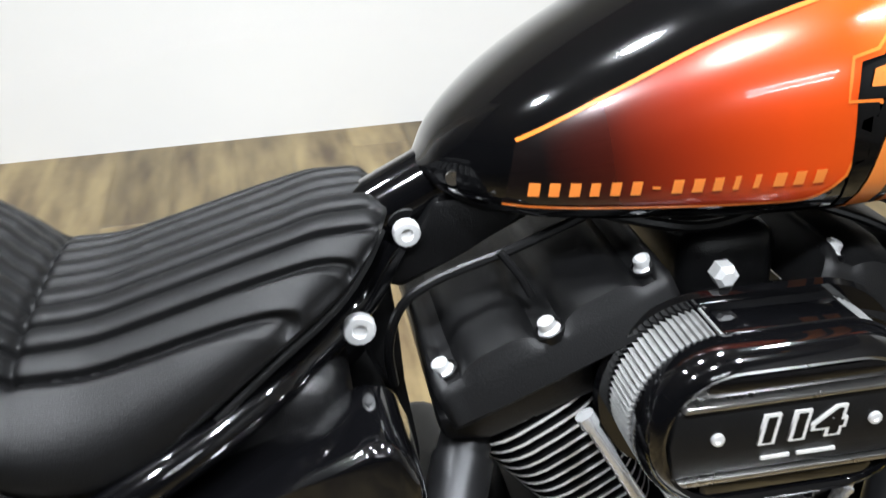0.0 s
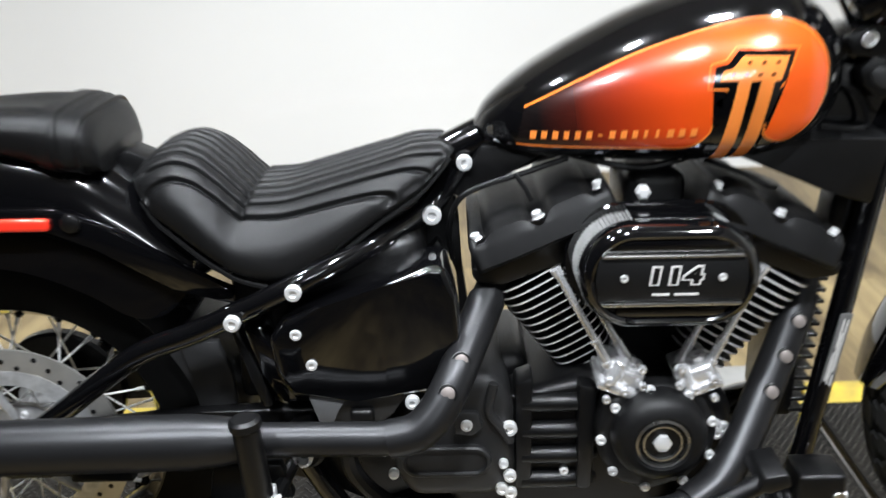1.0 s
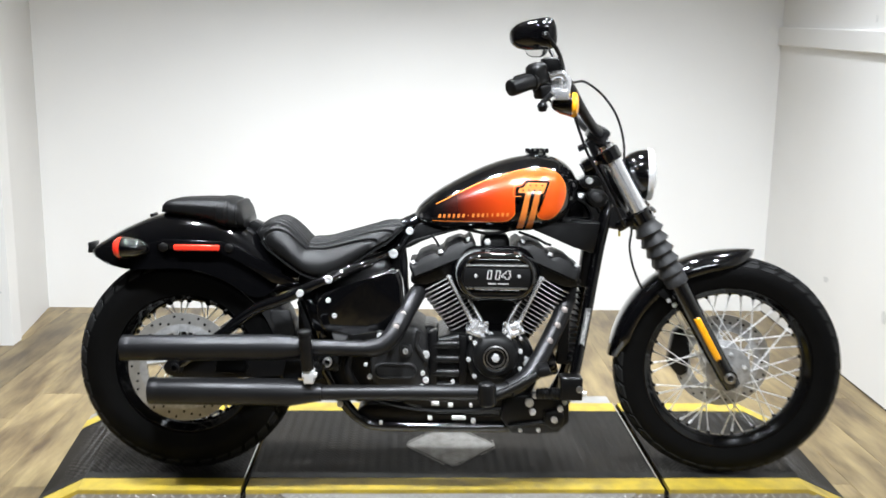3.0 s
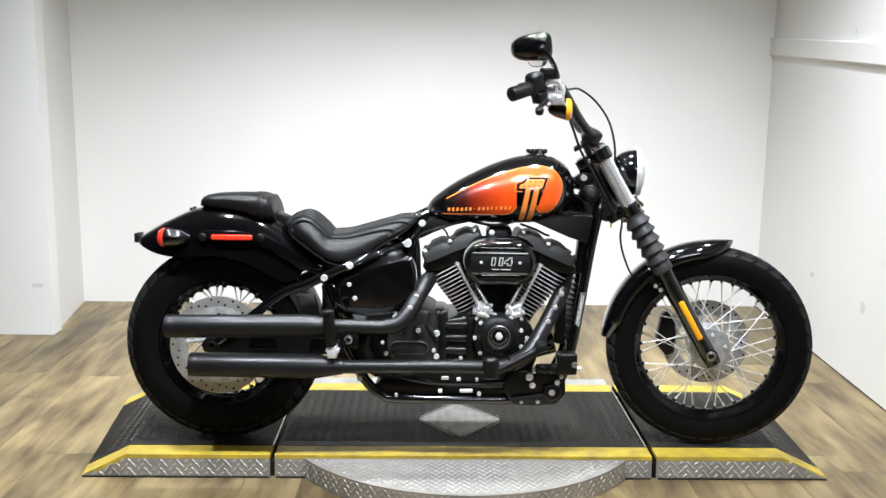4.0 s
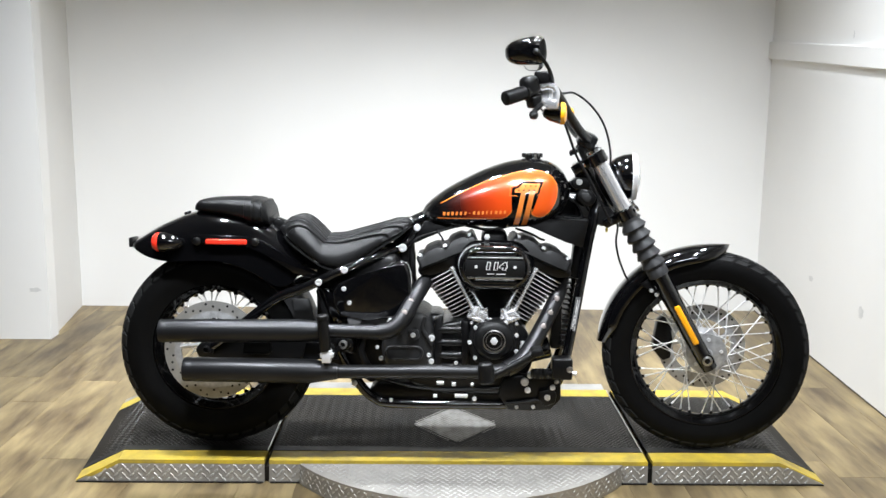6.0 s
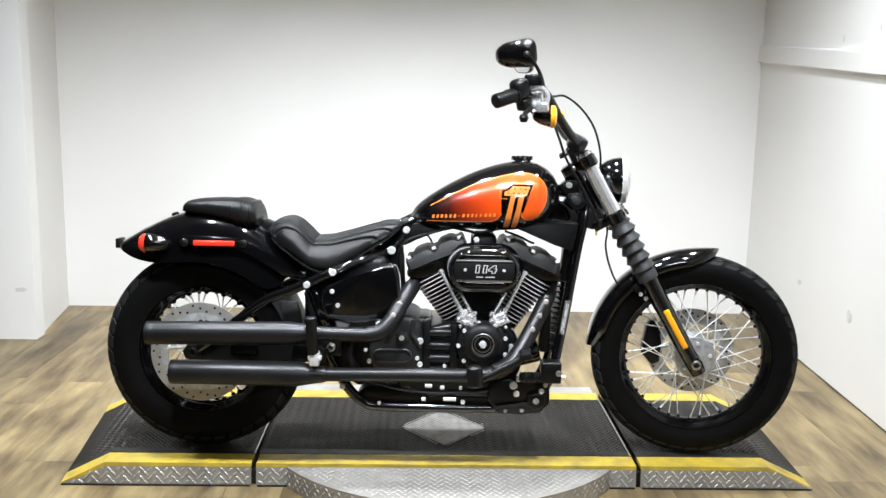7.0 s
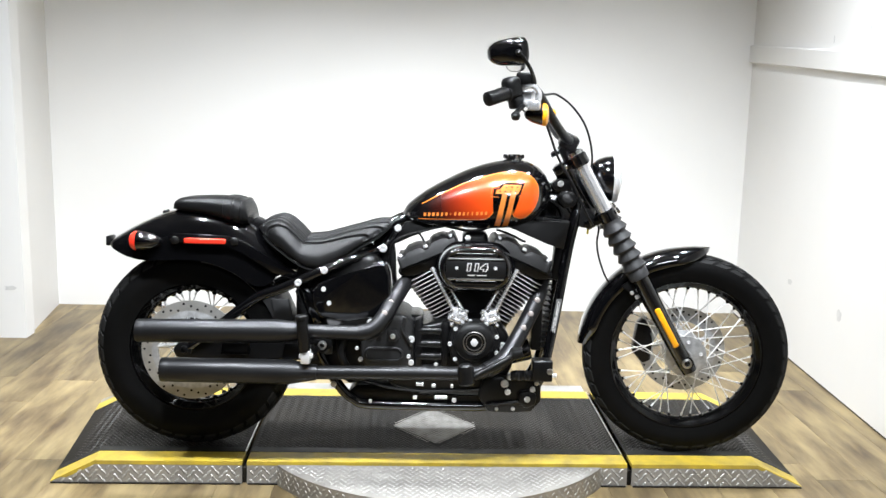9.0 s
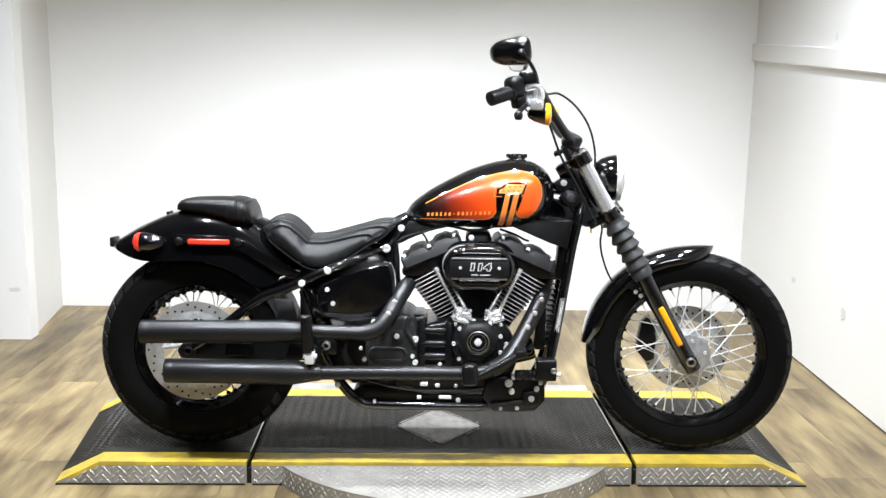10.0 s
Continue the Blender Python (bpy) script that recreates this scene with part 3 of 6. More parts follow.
# -- wheels --
def wheel(name, centre, m, r, bead, rim_in, half, hub_r, hub_half, spokes, disc_r, disc_y, label, parent):
    """A laced wheel; its axle lies along the local y."""
    axle = m @ Matrix.Translation(centre)
    turn = Matrix.Rotation(radians(90), 4, "X")
    inner = [(bead - 0.006, -half * 0.70), (bead - 0.010, -half * 0.60), (rim_in + 0.010, -half * 0.42), (rim_in + 0.002, -half * 0.24), (rim_in, 0)]
    outer = [(bead + 0.004, -half * 0.70), (bead + 0.004, -half * 0.60), (rim_in + 0.016, -half * 0.40), (rim_in + 0.007, 0)]
    w = part(name, lathe(bmesh.new(), inner + [(r0, -y0) for r0, y0 in inner[-2::-1]] + [(r0, -y0) for r0, y0 in outer] + outer[-2::-1], turn, 72, closed=True), RIM, parent, label, axle)
    prof = []
    for k in range(25):
        a = -1 + 2 * k / 24
        y = half * math.sin(a * math.pi / 2)
        if abs(a) < 0.62:
            rr = r - (r - bead) * 0.42 * (abs(y) / half) ** 2.6
        else:
            t = (abs(a) - 0.62) / 0.38
            r0 = r - (r - bead) * 0.42 * (math.sin(0.62 * math.pi / 2)) ** 2.6
            rr = r0 + (bead - 0.002 - r0) * t
            y = math.copysign(half * (math.sin(0.62 * math.pi / 2) + 0.16 * math.sin(math.pi * min(1, t * 1.35) * 0.74) - 0.16 * t * t), a)
        prof.append((rr, y))
    part("tyre", lathe(bmesh.new(), prof, turn, 96), RUBBER, w)
    # tread blocks on both shoulders
    verts, faces = [], []
    count = 38

    def surface(y):
        return r - (r - bead) * 0.42 * (abs(y) / half) ** 2.6
    for k in range(count):
        for s in (-1, 1):
            a0 = 2 * math.pi * (k + (0.5 if s > 0 else 0)) / count
            cells = [(0.05, 0.40, 0.0, 0.76), (0.46, 0.62, 0.04, 0.52), (0.66, 0.84, 0.04, 0.78)]
            for u0, u1, s0, s1 in cells:
                b = len(verts)
                st = 2 * math.pi / count
                for lift in (-0.001, 0.0034):
                    for u, q in ((u0, s0), (u1, s0 + 0.24), (u1, s1 + 0.24), (u0, s1)):
                        y = s * half * u
                        rr = surface(y) + lift
                        a = a0 + st * q
                        verts.append((rr * math.cos(a), y, rr * math.sin(a)))
                faces += [[b + 4, b + 5, b + 6, b + 7]] + [[b + i, b + (i + 1) % 4, b + 4 + (i + 1) % 4, b + 4 + i] for i in range(4)]
    me = bpy.data.meshes.new("tread")
    me.from_pydata(verts, [], faces)
    me.materials.append(TYRE_TREAD)
    t = new("tread", me)
    t.parent = w
    tagged(t, "moulded tread blocks", kind="stuff")
    part("hub", lathe(bmesh.new(), [(0, -hub_half), (0.018, -hub_half), (0.020, -hub_half + 0.01), (hub_r, -hub_half + 0.014), (hub_r, -hub_half + 0.022), (hub_r * 0.62, -hub_half + 0.03),
                                    (hub_r * 0.55, 0), (hub_r * 0.62, hub_half - 0.03), (hub_r, hub_half - 0.022), (hub_r, hub_half - 0.014), (0.020, hub_half - 0.01), (0.018, hub_half), (0, hub_half)],
                          turn, 40), HUB, w, "bright cast alloy hub")
    for k in range(10):
        a, side = 2 * math.pi * (k % 5) / 5 + 0.2, -1 if k < 5 else 1
        part("hub_bolt", lathe(bmesh.new(), [(0, 0), (0.0062, 0), (0.0062, 0.006), (0.0035, 0.0065), (0.003, 0.003), (0, 0.003)], Matrix.Translation((hub_r * 0.72 * math.cos(a), side * (hub_half - 0.013), hub_r * 0.72 * math.sin(a))) @ Matrix.Rotation(radians(90 * -side), 4, "X"), 12), BOLT, w)
    for k in range(spokes):
        a = 2 * math.pi * k / spokes
        side = 1 if k % 2 else -1
        lean_a = radians(52 if (k // 2) % 2 else -52)
        y0 = side * (hub_half - 0.018)
        p0 = Vector((hub_r * 0.93 * math.cos(a + lean_a), y0, hub_r * 0.93 * math.sin(a + lean_a)))
        p1 = Vector(((rim_in + 0.002) * math.cos(a), side * half * 0.14, (rim_in + 0.002) * math.sin(a)))
        d = (p1 - p0).normalized()
        bm = tube(bmesh.new(), [p0, p1 - d * 0.020, p1 - d * 0.0195, p1], [0.0019, 0.0019, 0.0032, 0.0032], 6)
        part("spoke", bm, ALLOY, w)
        part("nipple_boss", tube(bmesh.new(), [p1 + d * 0.007, p1 - d * 0.001, p1 - d * 0.008], [half * 0.15, half * 0.13, half * 0.065], 8), RIM, w)
    if disc_r:
        bm = lathe(bmesh.new(), [(disc_r, -0.0025), (disc_r, 0.0025), (disc_r * 0.79, 0.0025), (disc_r * 0.79, -0.0025)], Matrix.Translation((0, disc_y, 0)) @ turn, 64, closed=True)
        d = part("brake_disc", bm, DISC, w, "drilled steel brake disc")
        bm2 = bmesh.new()
        for k in range(40):
            a = 2 * math.pi * k / 40
            rr = disc_r * (0.83 + 0.055 * (k % 3))
            for s in (-1, 1):
                lathe(bm2, [(0, 0), (0.0040, 0), (0.0040, 0.0005), (0, 0.0005)], Matrix.Translation((rr * math.cos(a), disc_y + s * 0.0027, rr * math.sin(a))) @ turn, 8)
        h = part("drilling", bm2, SATIN, w, "drilled cooling holes", smooth=False)
        tagged(h, kind="stuff")
        bm3 = lathe(bmesh.new(), [(disc_r * 0.795, -0.003), (disc_r * 0.795, 0.003), (disc_r * 0.66, 0.005), (disc_r * 0.66, -0.005)], Matrix.Translation((0, disc_y, 0)) @ turn, 48, closed=True)
        for k in range(5):
            a = 2 * math.pi * k / 5 + 0.3
            tube(bm3, [(hub_r * 0.8 * math.cos(a), disc_y * 0.92, hub_r * 0.8 * math.sin(a)), (disc_r * 0.68 * math.cos(a + 0.25), disc_y, disc_r * 0.68 * math.sin(a + 0.25))], 0.007, 8)
        part("disc_carrier", bm3, HUB, w)
    return w


FWC = fork_at(0.730, 0.071, 0.0)
wheel("front_wheel", FWC, STEER, 0.338, 0.254, 0.224, 0.052, 0.068, 0.062, 40, 0.146, 0.055, "black-rimmed laced front wheel", bike)
wheel("rear_wheel", (0.040, 0, 0.334), Matrix(), 0.331, 0.216, 0.187, 0.075, 0.060, 0.075, 40, 0.164, -0.088, "black-rimmed laced rear wheel", bike)

# -- frame --
frame_part = part("frame", prism(bmesh.new(), [(1.207, 0.893), (1.226, 0.920), (1.272, 0.930), (1.330, 0.800), (1.300, 0.775), (1.284, 0.815), (1.264, 0.862), (1.236, 0.874)], -0.045, 0.045, 0.008), GLOSS, bike, "gloss black steel frame")
for s in (-1, 1):
    rail = [(0.02, s * 0.125, 0.335), (0.14, s * 0.140, 0.425), (0.264, s * 0.162, 0.520), (0.354, s * 0.168, 0.558), (0.484, s * 0.166, 0.618), (0.580, s * 0.124, 0.656), (0.630, s * 0.078, 0.672), (0.668, s * 0.042, 0.690), (0.700, s * 0.030, 0.735)]
    part("frame_rail", tube(bmesh.new(), smooth_path(rail), 0.016, 14), GLOSS, frame_part)
    low = [(0.46, s * 0.12, 0.37), (0.49, s * 0.12, 0.30), (0.535, s * 0.12, 0.228), (0.580, s * 0.12, 0.188), (0.640, s * 0.12, 0.172), (0.90, s * 0.12, 0.172), (1.03, s * 0.115, 0.176), (1.145, s * 0.105, 0.205),
           (1.192, s * 0.095, 0.27), (1.214, s * 0.085, 0.35), (1.241, s * 0.07, 0.50), (1.275, s * 0.055, 0.70), (1.297, s * 0.045, 0.80), (1.306, s * 0.03, 0.86)]
    part("down_tube", tube(bmesh.new(), smooth_path(low), 0.0165, 14), GLOSS, frame_part)
part("backbone", tube(bmesh.new(), smooth_path([(0.62, 0, 0.715), (0.80, 0, 0.80), (1.0, 0, 0.85), (1.24, 0, 0.88)]), 0.03, 14), GLOSS, frame_part)
part("neck", tube(bmesh.new(), [AX + UP * 0.03, AX - UP * 0.18], 0.036, 24), GLOSS, frame_part)
part("seat_bracket", prism(bmesh.new(), [(0.690, 0.700), (0.735, 0.770), (0.800, 0.772), (0.830, 0.755), (0.760, 0.722), (0.705, 0.694)], -0.038, 0.038, 0.006), SATIN, frame_part)
for at, r in (((0.665, -0.074, 0.682), 0.0135), ((0.711, -0.042, 0.747), 0.0115), ((0.488, -0.197, 0.621), 0.0110), ((0.406, -0.197, 0.580), 0.0110), ((1.240, -0.062, 0.906), 0.0105)):
    one_bolt(frame_part, at, r, 0.009)
# neck side covers
part("neck_cover", prism(bmesh.new(), [(1.211, 0.908), (1.238, 0.922), (1.262, 0.919), (1.276, 0.908), (1.276, 0.888), (1.247, 0.881), (1.221, 0.886)], -0.062, -0.040, 0.004), SATIN, frame_part)
part("cover_frame", prism(bmesh.new(), [(1.232, 0.868), (1.248, 0.884), (1.280, 0.881), (1.299, 0.858), (1.288, 0.831), (1.260, 0.827), (1.239, 0.845)], -0.064, -0.040, 0.005), SATIN, frame_part)
part("cover_plate", prism(bmesh.new(), [(1.245, 0.864), (1.254, 0.872), (1.273, 0.870), (1.283, 0.857), (1.277, 0.843), (1.263, 0.841), (1.250, 0.850)], -0.067, -0.062, 0.003), CASE, frame_part, "grey cast plate")
part("neck_wire", tube(bmesh.new(), smooth_path([(1.198, -0.05, 0.868), (1.214, -0.06, 0.848), (1.236, -0.06, 0.832), (1.252, -0.06, 0.800), (1.243, -0.06, 0.787), (1.19, -0.06, 0.792)]), 0.004, 8), PLASTIC, frame_part)
part("coil_cover", prism(bmesh.new(), [(1.060, 0.768), (1.105, 0.750), (1.195, 0.712), (1.252, 0.694), (1.270, 0.787), (1.170, 0.781), (1.10, 0.790)], -0.105, 0.06, 0.004), PLASTIC, frame_part, "matte black ignition cover")
part("neck_gusset", prism(bmesh.new(), [(1.150, 0.776), (1.300, 0.776), (1.302, 0.82), (1.262, 0.868), (1.190, 0.878)], -0.042, 0.042, 0.004), GLOSS, frame_part, "black steel gusset behind the tank")
part("wiring_cover", prism(bmesh.new(), [(0.645, 0.46), (0.640, 0.66), (0.672, 0.692), (0.698, 0.690), (0.703, 0.645), (0.706, 0.580), (0.716, 0.50), (0.716, 0.46)], 0.0, 0.05, 0.005), PLASTIC, frame_part, "black plastic wiring cover behind the engine")
part("wiring_tray", prism(bmesh.new(), [(0.692, 0.700), (0.722, 0.706), (0.760, 0.719), (0.810, 0.739), (0.870, 0.752), (0.905, 0.775), (0.720, 0.790)], -0.02, 0.03, 0.004), PLASTIC, frame_part, "black wiring tray under the tank")
part("engine_mount", prism(bmesh.new(), [(1.216, 0.585), (1.228, 0.640), (1.232, 0.700), (1.256, 0.722), (1.272, 0.700), (1.258, 0.585)], -0.04, 0.02, 0.005), SATIN, frame_part, "black front engine mount")
part("key_tag", prism(bmesh.new(), [(1.331, 0.800), (1.339, 0.800), (1.338, 0.742), (1.332, 0.742)], -0.056, -0.053), BRASS, frame_part, "yellow paper tag")
part("horn", lathe(bmesh.new(), [(0, -0.012), (0.03, -0.012), (0.034, 0), (0.03, 0.012), (0, 0.014)], side_axis(1.325, 0.795, -0.045), 24), PLASTIC, frame_part)

# -- fuel tank --
tank_top = curve([(0.724, 0.797), (0.738, 0.823), (0.770, 0.853), (0.805, 0.878), (0.87, 0.915), (0.945, 0.950), (1.02, 0.973), (1.085, 0.982), (1.13, 0.977), (1.165, 0.962), (1.190, 0.940), (1.208, 0.910), (1.216, 0.874)])
tank_low = curve([(0.724, 0.790), (0.740, 0.775), (0.770, 0.764), (0.834, 0.757), (0.986, 0.752), (1.08, 0.756), (1.14, 0.776), (1.175, 0.797), (1.200, 0.828), (1.216, 0.864)])
tank_wide = curve([(0.724, 0.014), (0.740, 0.044), (0.770, 0.080), (0.805, 0.104), (0.87, 0.128), (0.945, 0.147), (1.02, 0.159), (1.085, 0.162), (1.13, 0.154), (1.165, 0.134), (1.190, 0.105), (1.206, 0.072), (1.216, 0.020)])


def tank_ring(x, n=56, grow=0.0):
    zt, zl, w = tank_top(x), tank_low(x), tank_wide(x)
    zc, ring = zl + (zt - zl) * 0.36, []
    for k in range(n):
        a = 2 * math.pi * k / n
        c, s = math.cos(a), math.sin(a)
        y = (w + grow) * math.copysign(abs(c) ** (0.90 if s > 0 else 0.72), c)
        h = (zt - zc) if s > 0 else (zc - zl)
        z = zc + (h + grow) * math.copysign(abs(s) ** (0.87 if s > 0 else 0.62), s)
        ring.append((x, y, z))
    return ring


def tank_side(x, z):
    """The right-hand surface of the tank at (x, z): its y."""
    zt, zl, w = tank_top(x), tank_low(x), tank_wide(x)
    zc = zl + (zt - zl) * 0.36
    h, p, q = ((zt - zc), 0.87, 0.90) if z > zc else ((zc - zl), 0.62, 0.72)
    s = min(0.999, (abs(z - zc) / h)) ** (1 / p)
    return -w * (max(0.0, 1 - s * s) ** 0.5) ** q


xs = [0.724 + (1.216 - 0.724) * (0.5 - 0.5 * math.cos(math.pi * k / 56)) for k in range(57)]
tank = part("fuel_tank", loft(bmesh.new(), [tank_ring(x) for x in xs]), GLOSS, bike, "gloss black teardrop tank with an orange panel", angle=60)


def decal(name, outline, mat, lift, label="", parent=None, step=0.012):
    """A thin film on the right side of the tank with an (x, z) outline."""
    bm = bmesh.new()
    f = bm.faces.new([bm.verts.new((x, 0, z)) for x, z in outline])
    bmesh.ops.triangulate(bm, faces=[f])
    x0, x1 = min(p[0] for p in outline), max(p[0] for p in outline)
    z0, z1 = min(p[1] for p in outline), max(p[1] for p in outline)
    for lo, hi, ax in ((x0, x1, 0), (z0, z1, 2)):
        v = lo + step
        while v < hi:
            co, no = [0, 0, 0], [0, 0, 0]
            co[ax], no[ax] = v, 1
            bmesh.ops.bisect_plane(bm, geom=[*bm.verts, *bm.edges, *bm.faces], plane_co=co, plane_no=no)
            v += step
    for q in bm.verts:
        q.co.y = tank_side(q.co.x, q.co.z) - lift
    for f in bm.faces:
        if f.normal.y > 0:
            f.normal_flip()
    me = bpy.data.meshes.new(name)
    bmesh.ops.recalc_face_normals(bm, faces=bm.faces)
    for f in bm.faces:
        f.smooth = True
    bm.to_mesh(me)
    bm.free()
    e, normals = 0.002, []
    for v in me.vertices:
        x, z = v.co.x, v.co.z
        normals.append(Vector(((tank_side(x + e, z) - tank_side(x - e, z)) / (2 * e), -1, (tank_side(x, z + e) - tank_side(x, z - e)) / (2 * e))).normalized())
    if me.polygons[0].normal.y > 0:
        me.flip_normals()
    me.normals_split_custom_set_from_vertices(normals)
    me.materials.append(mat)
    ob = new(name, me)
    ob.parent = parent or tank
    return tagged(ob, label)


def flat_curve(pts, steps=6):
    return [(v.x, v.z) for v in smooth_path([(x, 0, z) for x, z in pts], steps)]


def stripe(name, line, w, mat, lift, label="", parent=None):
    """A narrow painted line along (x, z) points on the right side of the tank."""
    p = [Vector(q) for q in line]
    verts, faces, normals = [], [], []
    e = 0.002
    for i, q in enumerate(p):
        d = (p[min(i + 1, len(p) - 1)] - p[max(i - 1, 0)]).normalized()
        n = Vector((-d.y, d.x))
        for s in (0.5, 0.0, -0.5):
            x, z = q + n * (w * s)
            verts.append((x, tank_side(x, z) - lift, z))
            normals.append(Vector(((tank_side(x + e, z) - tank_side(x - e, z)) / (2 * e), -1, (tank_side(x, z + e) - tank_side(x, z - e)) / (2 * e))).normalized())
    for i in range(len(p) - 1):
        for j in (0, 1):
            a = 3 * i + j
            faces.append((a, a + 1, a + 4, a + 3))
    me = bpy.data.meshes.new(name)
    me.from_pydata(verts, [], faces)
    me.polygons.foreach_set("use_smooth", [True] * len(faces))
    if me.polygons[0].normal.y > 0:
        me.flip_normals()
    me.normals_split_custom_set_from_vertices(normals)
    me.materials.append(mat)
    ob = new(name, me)
    ob.parent = parent or tank
    return tagged(ob, label)


upper = flat_curve([(0.790, 0.833), (0.825, 0.852), (0.859, 0.870), (0.926, 0.9025), (0.991, 0.9255), (1.0415, 0.939), (1.083, 0.9445), (1.118, 0.939), (1.144, 0.9235), (1.160, 0.896), (1.160, 0.8585), (1.145, 0.824),
                    (1.1214, 0.8004), (1.098, 0.7965), (1.0816, 0.8047), (1.0796, 0.8175)]) + [(1.0977, 0.8662)]
lower = flat_curve([(0.7795, 0.7837), (0.8696, 0.7859), (0.955, 0.7875), (0.9874, 0.7895), (1.0029, 0.7972), (1.0139, 0.8089)]) + [(1.0324, 0.8627)]
decal("orange_panel", upper + lower[::-1], ORANGE, 0.0012, "orange panel fading to black", step=0.010)
stripe("pinstripe", upper, 0.0024, ORANGE_LINE, 0.0022, "bright orange pinstripe")
stripe("pinstripe", lower, 0.0024, ORANGE_LINE, 0.0022, "bright orange pinstripe")
stripe("pinstripe", [(1.0324, 0.8627), (1.0089, 0.8626), (1.0100, 0.875), (1.0125, 0.8915), (1.0300, 0.8965), (1.0430, 0.9120), (1.070, 0.9122), (1.095, 0.9118), (1.1205, 0.9110), (1.109, 0.888), (1.0977, 0.8662)], 0.0024, ORANGE_LINE, 0.0022)
# the figure on the tank: a black outline, two slanted orange bars and a flag top with dark dots
decal("graphic_outline", [(1.0150, 0.8650), (1.0180, 0.8885), (1.0335, 0.8925), (1.0465, 0.9085), (1.1155, 0.9075), (1.0985, 0.8662), (1.0780, 0.8131), (1.0670, 0.768), (1.018, 0.768), (1.0165, 0.8089), (1.0345, 0.8640)], GLOSS, 0.0020, "black outline of the tank graphic")
for outline in ([(1.0454, 0.875), (1.0606, 0.875), (1.0411, 0.768), (1.0231, 0.768)], [(1.0718, 0.875), (1.0886, 0.875), (1.0661, 0.768), (1.0489, 0.768)]):
    decal("graphic_bar", outline, ORANGE_FLAT, 0.0030, "slanted orange bar")
decal("graphic_flag", [(1.0235, 0.8725), (1.0262, 0.8842), (1.0383, 0.8880), (1.0512, 0.9022), (1.1062, 0.9016), (1.0956, 0.8725)], ORANGE_FLAT, 0.0034, "orange flag of the tank graphic")
for cx, cz in ((1.058, 0.8945), (1.075, 0.8945), (1.092, 0.8945), (1.038, 0.8805), (1.054, 0.8805), (1.070, 0.8805), (1.086, 0.8805)):
    decal("graphic_dot", [(cx + (0.0030 if q % 2 == 0 else 0.0014) * math.cos(0.31 + math.pi * q / 5), cz + (0.0030 if q % 2 == 0 else 0.0014) * math.sin(0.31 + math.pi * q / 5)) for q in range(10)], GLOSS, 0.0040)
for q in range(15):
    x = 0.7957 + q * 0.01392
    z = 0.7932 + (x - 0.7957) * 0.0562
    if q == 6:
        decal("letter_bar", [(x + 0.001, z + 0.0042), (x + 0.0062, z + 0.0042), (x + 0.0064, z + 0.0066), (x + 0.0012, z + 0.0066)], ORANGE_FLAT, 0.0026)
        continue
    wd = (0.0078, 0.0072, 0.0074, 0.0066, 0.0068, 0.0070)[q % 6]
    if q in (10, 11):
        wd = 0.0042
    decal("letter_bar", [(x, z), (x + wd, z + 0.0004), (x + wd + 0.0014, z + 0.0112), (x + 0.0014, z + 0.0108)], ORANGE_FLAT, 0.0026, step=0.006)
cap = part("filler_cap", lathe(bmesh.new(), [(0, -0.004), (0.030, -0.004), (0.030, 0.004), (0.032, 0.006), (0.032, 0.012), (0.026, 0.017), (0.012, 0.019), (0, 0.019)], pose(1.089, 0, 0.980, 0, -2, 0), 28), CHROME, tank, "bright knurled filler cap")
bm = bmesh.new()
for k in range(12):
    a = 2 * math.pi * k / 12
    box(bm, (-0.004, -0.004, 0.000), (0.004, 0.004, 0.014), 0.002, 1, pose(1.089 + 0.031 * math.cos(a), 0.031 * math.sin(a), 0.984, 0, 0, math.degrees(a)))
part("cap_knurl", bm, SATIN, cap)
part("rear_badge", lathe(bmesh.new(), [(0, 0), (0.006, 0), (0.006, 0.003), (0, 0.003)], side_axis(0.748, 0.796, tank_side(0.748, 0.796)), 14), STEEL, tank)

# -- saddle --
seat_top = curve([(0.256, 0.744), (0.275, 0.765), (0.303, 0.779), (0.325, 0.783), (0.350, 0.775), (0.382, 0.748), (0.415, 0.719), (0.455, 0.721), (0.511, 0.735), (0.56, 0.749), (0.605, 0.762), (0.650, 0.774), (0.680, 0.775), (0.697, 0.766)])
seat_low = curve([(0.256, 0.742), (0.275, 0.722), (0.300, 0.695), (0.327, 0.676), (0.381, 0.639), (0.418, 0.619), (0.463, 0.608), (0.500, 0.618), (0.535, 0.641), (0.599, 0.686), (0.653, 0.719), (0.682, 0.748), (0.697, 0.762)])
seat_wide = curve([(0.256, 0.060), (0.275, 0.105), (0.303, 0.135), (0.328, 0.150), (0.381, 0.168), (0.423, 0.172), (0.463, 0.168), (0.526, 0.156), (0.599, 0.132), (0.653, 0.104), (0.682, 0.076), (0.697, 0.036)])
rings = []
N = 300
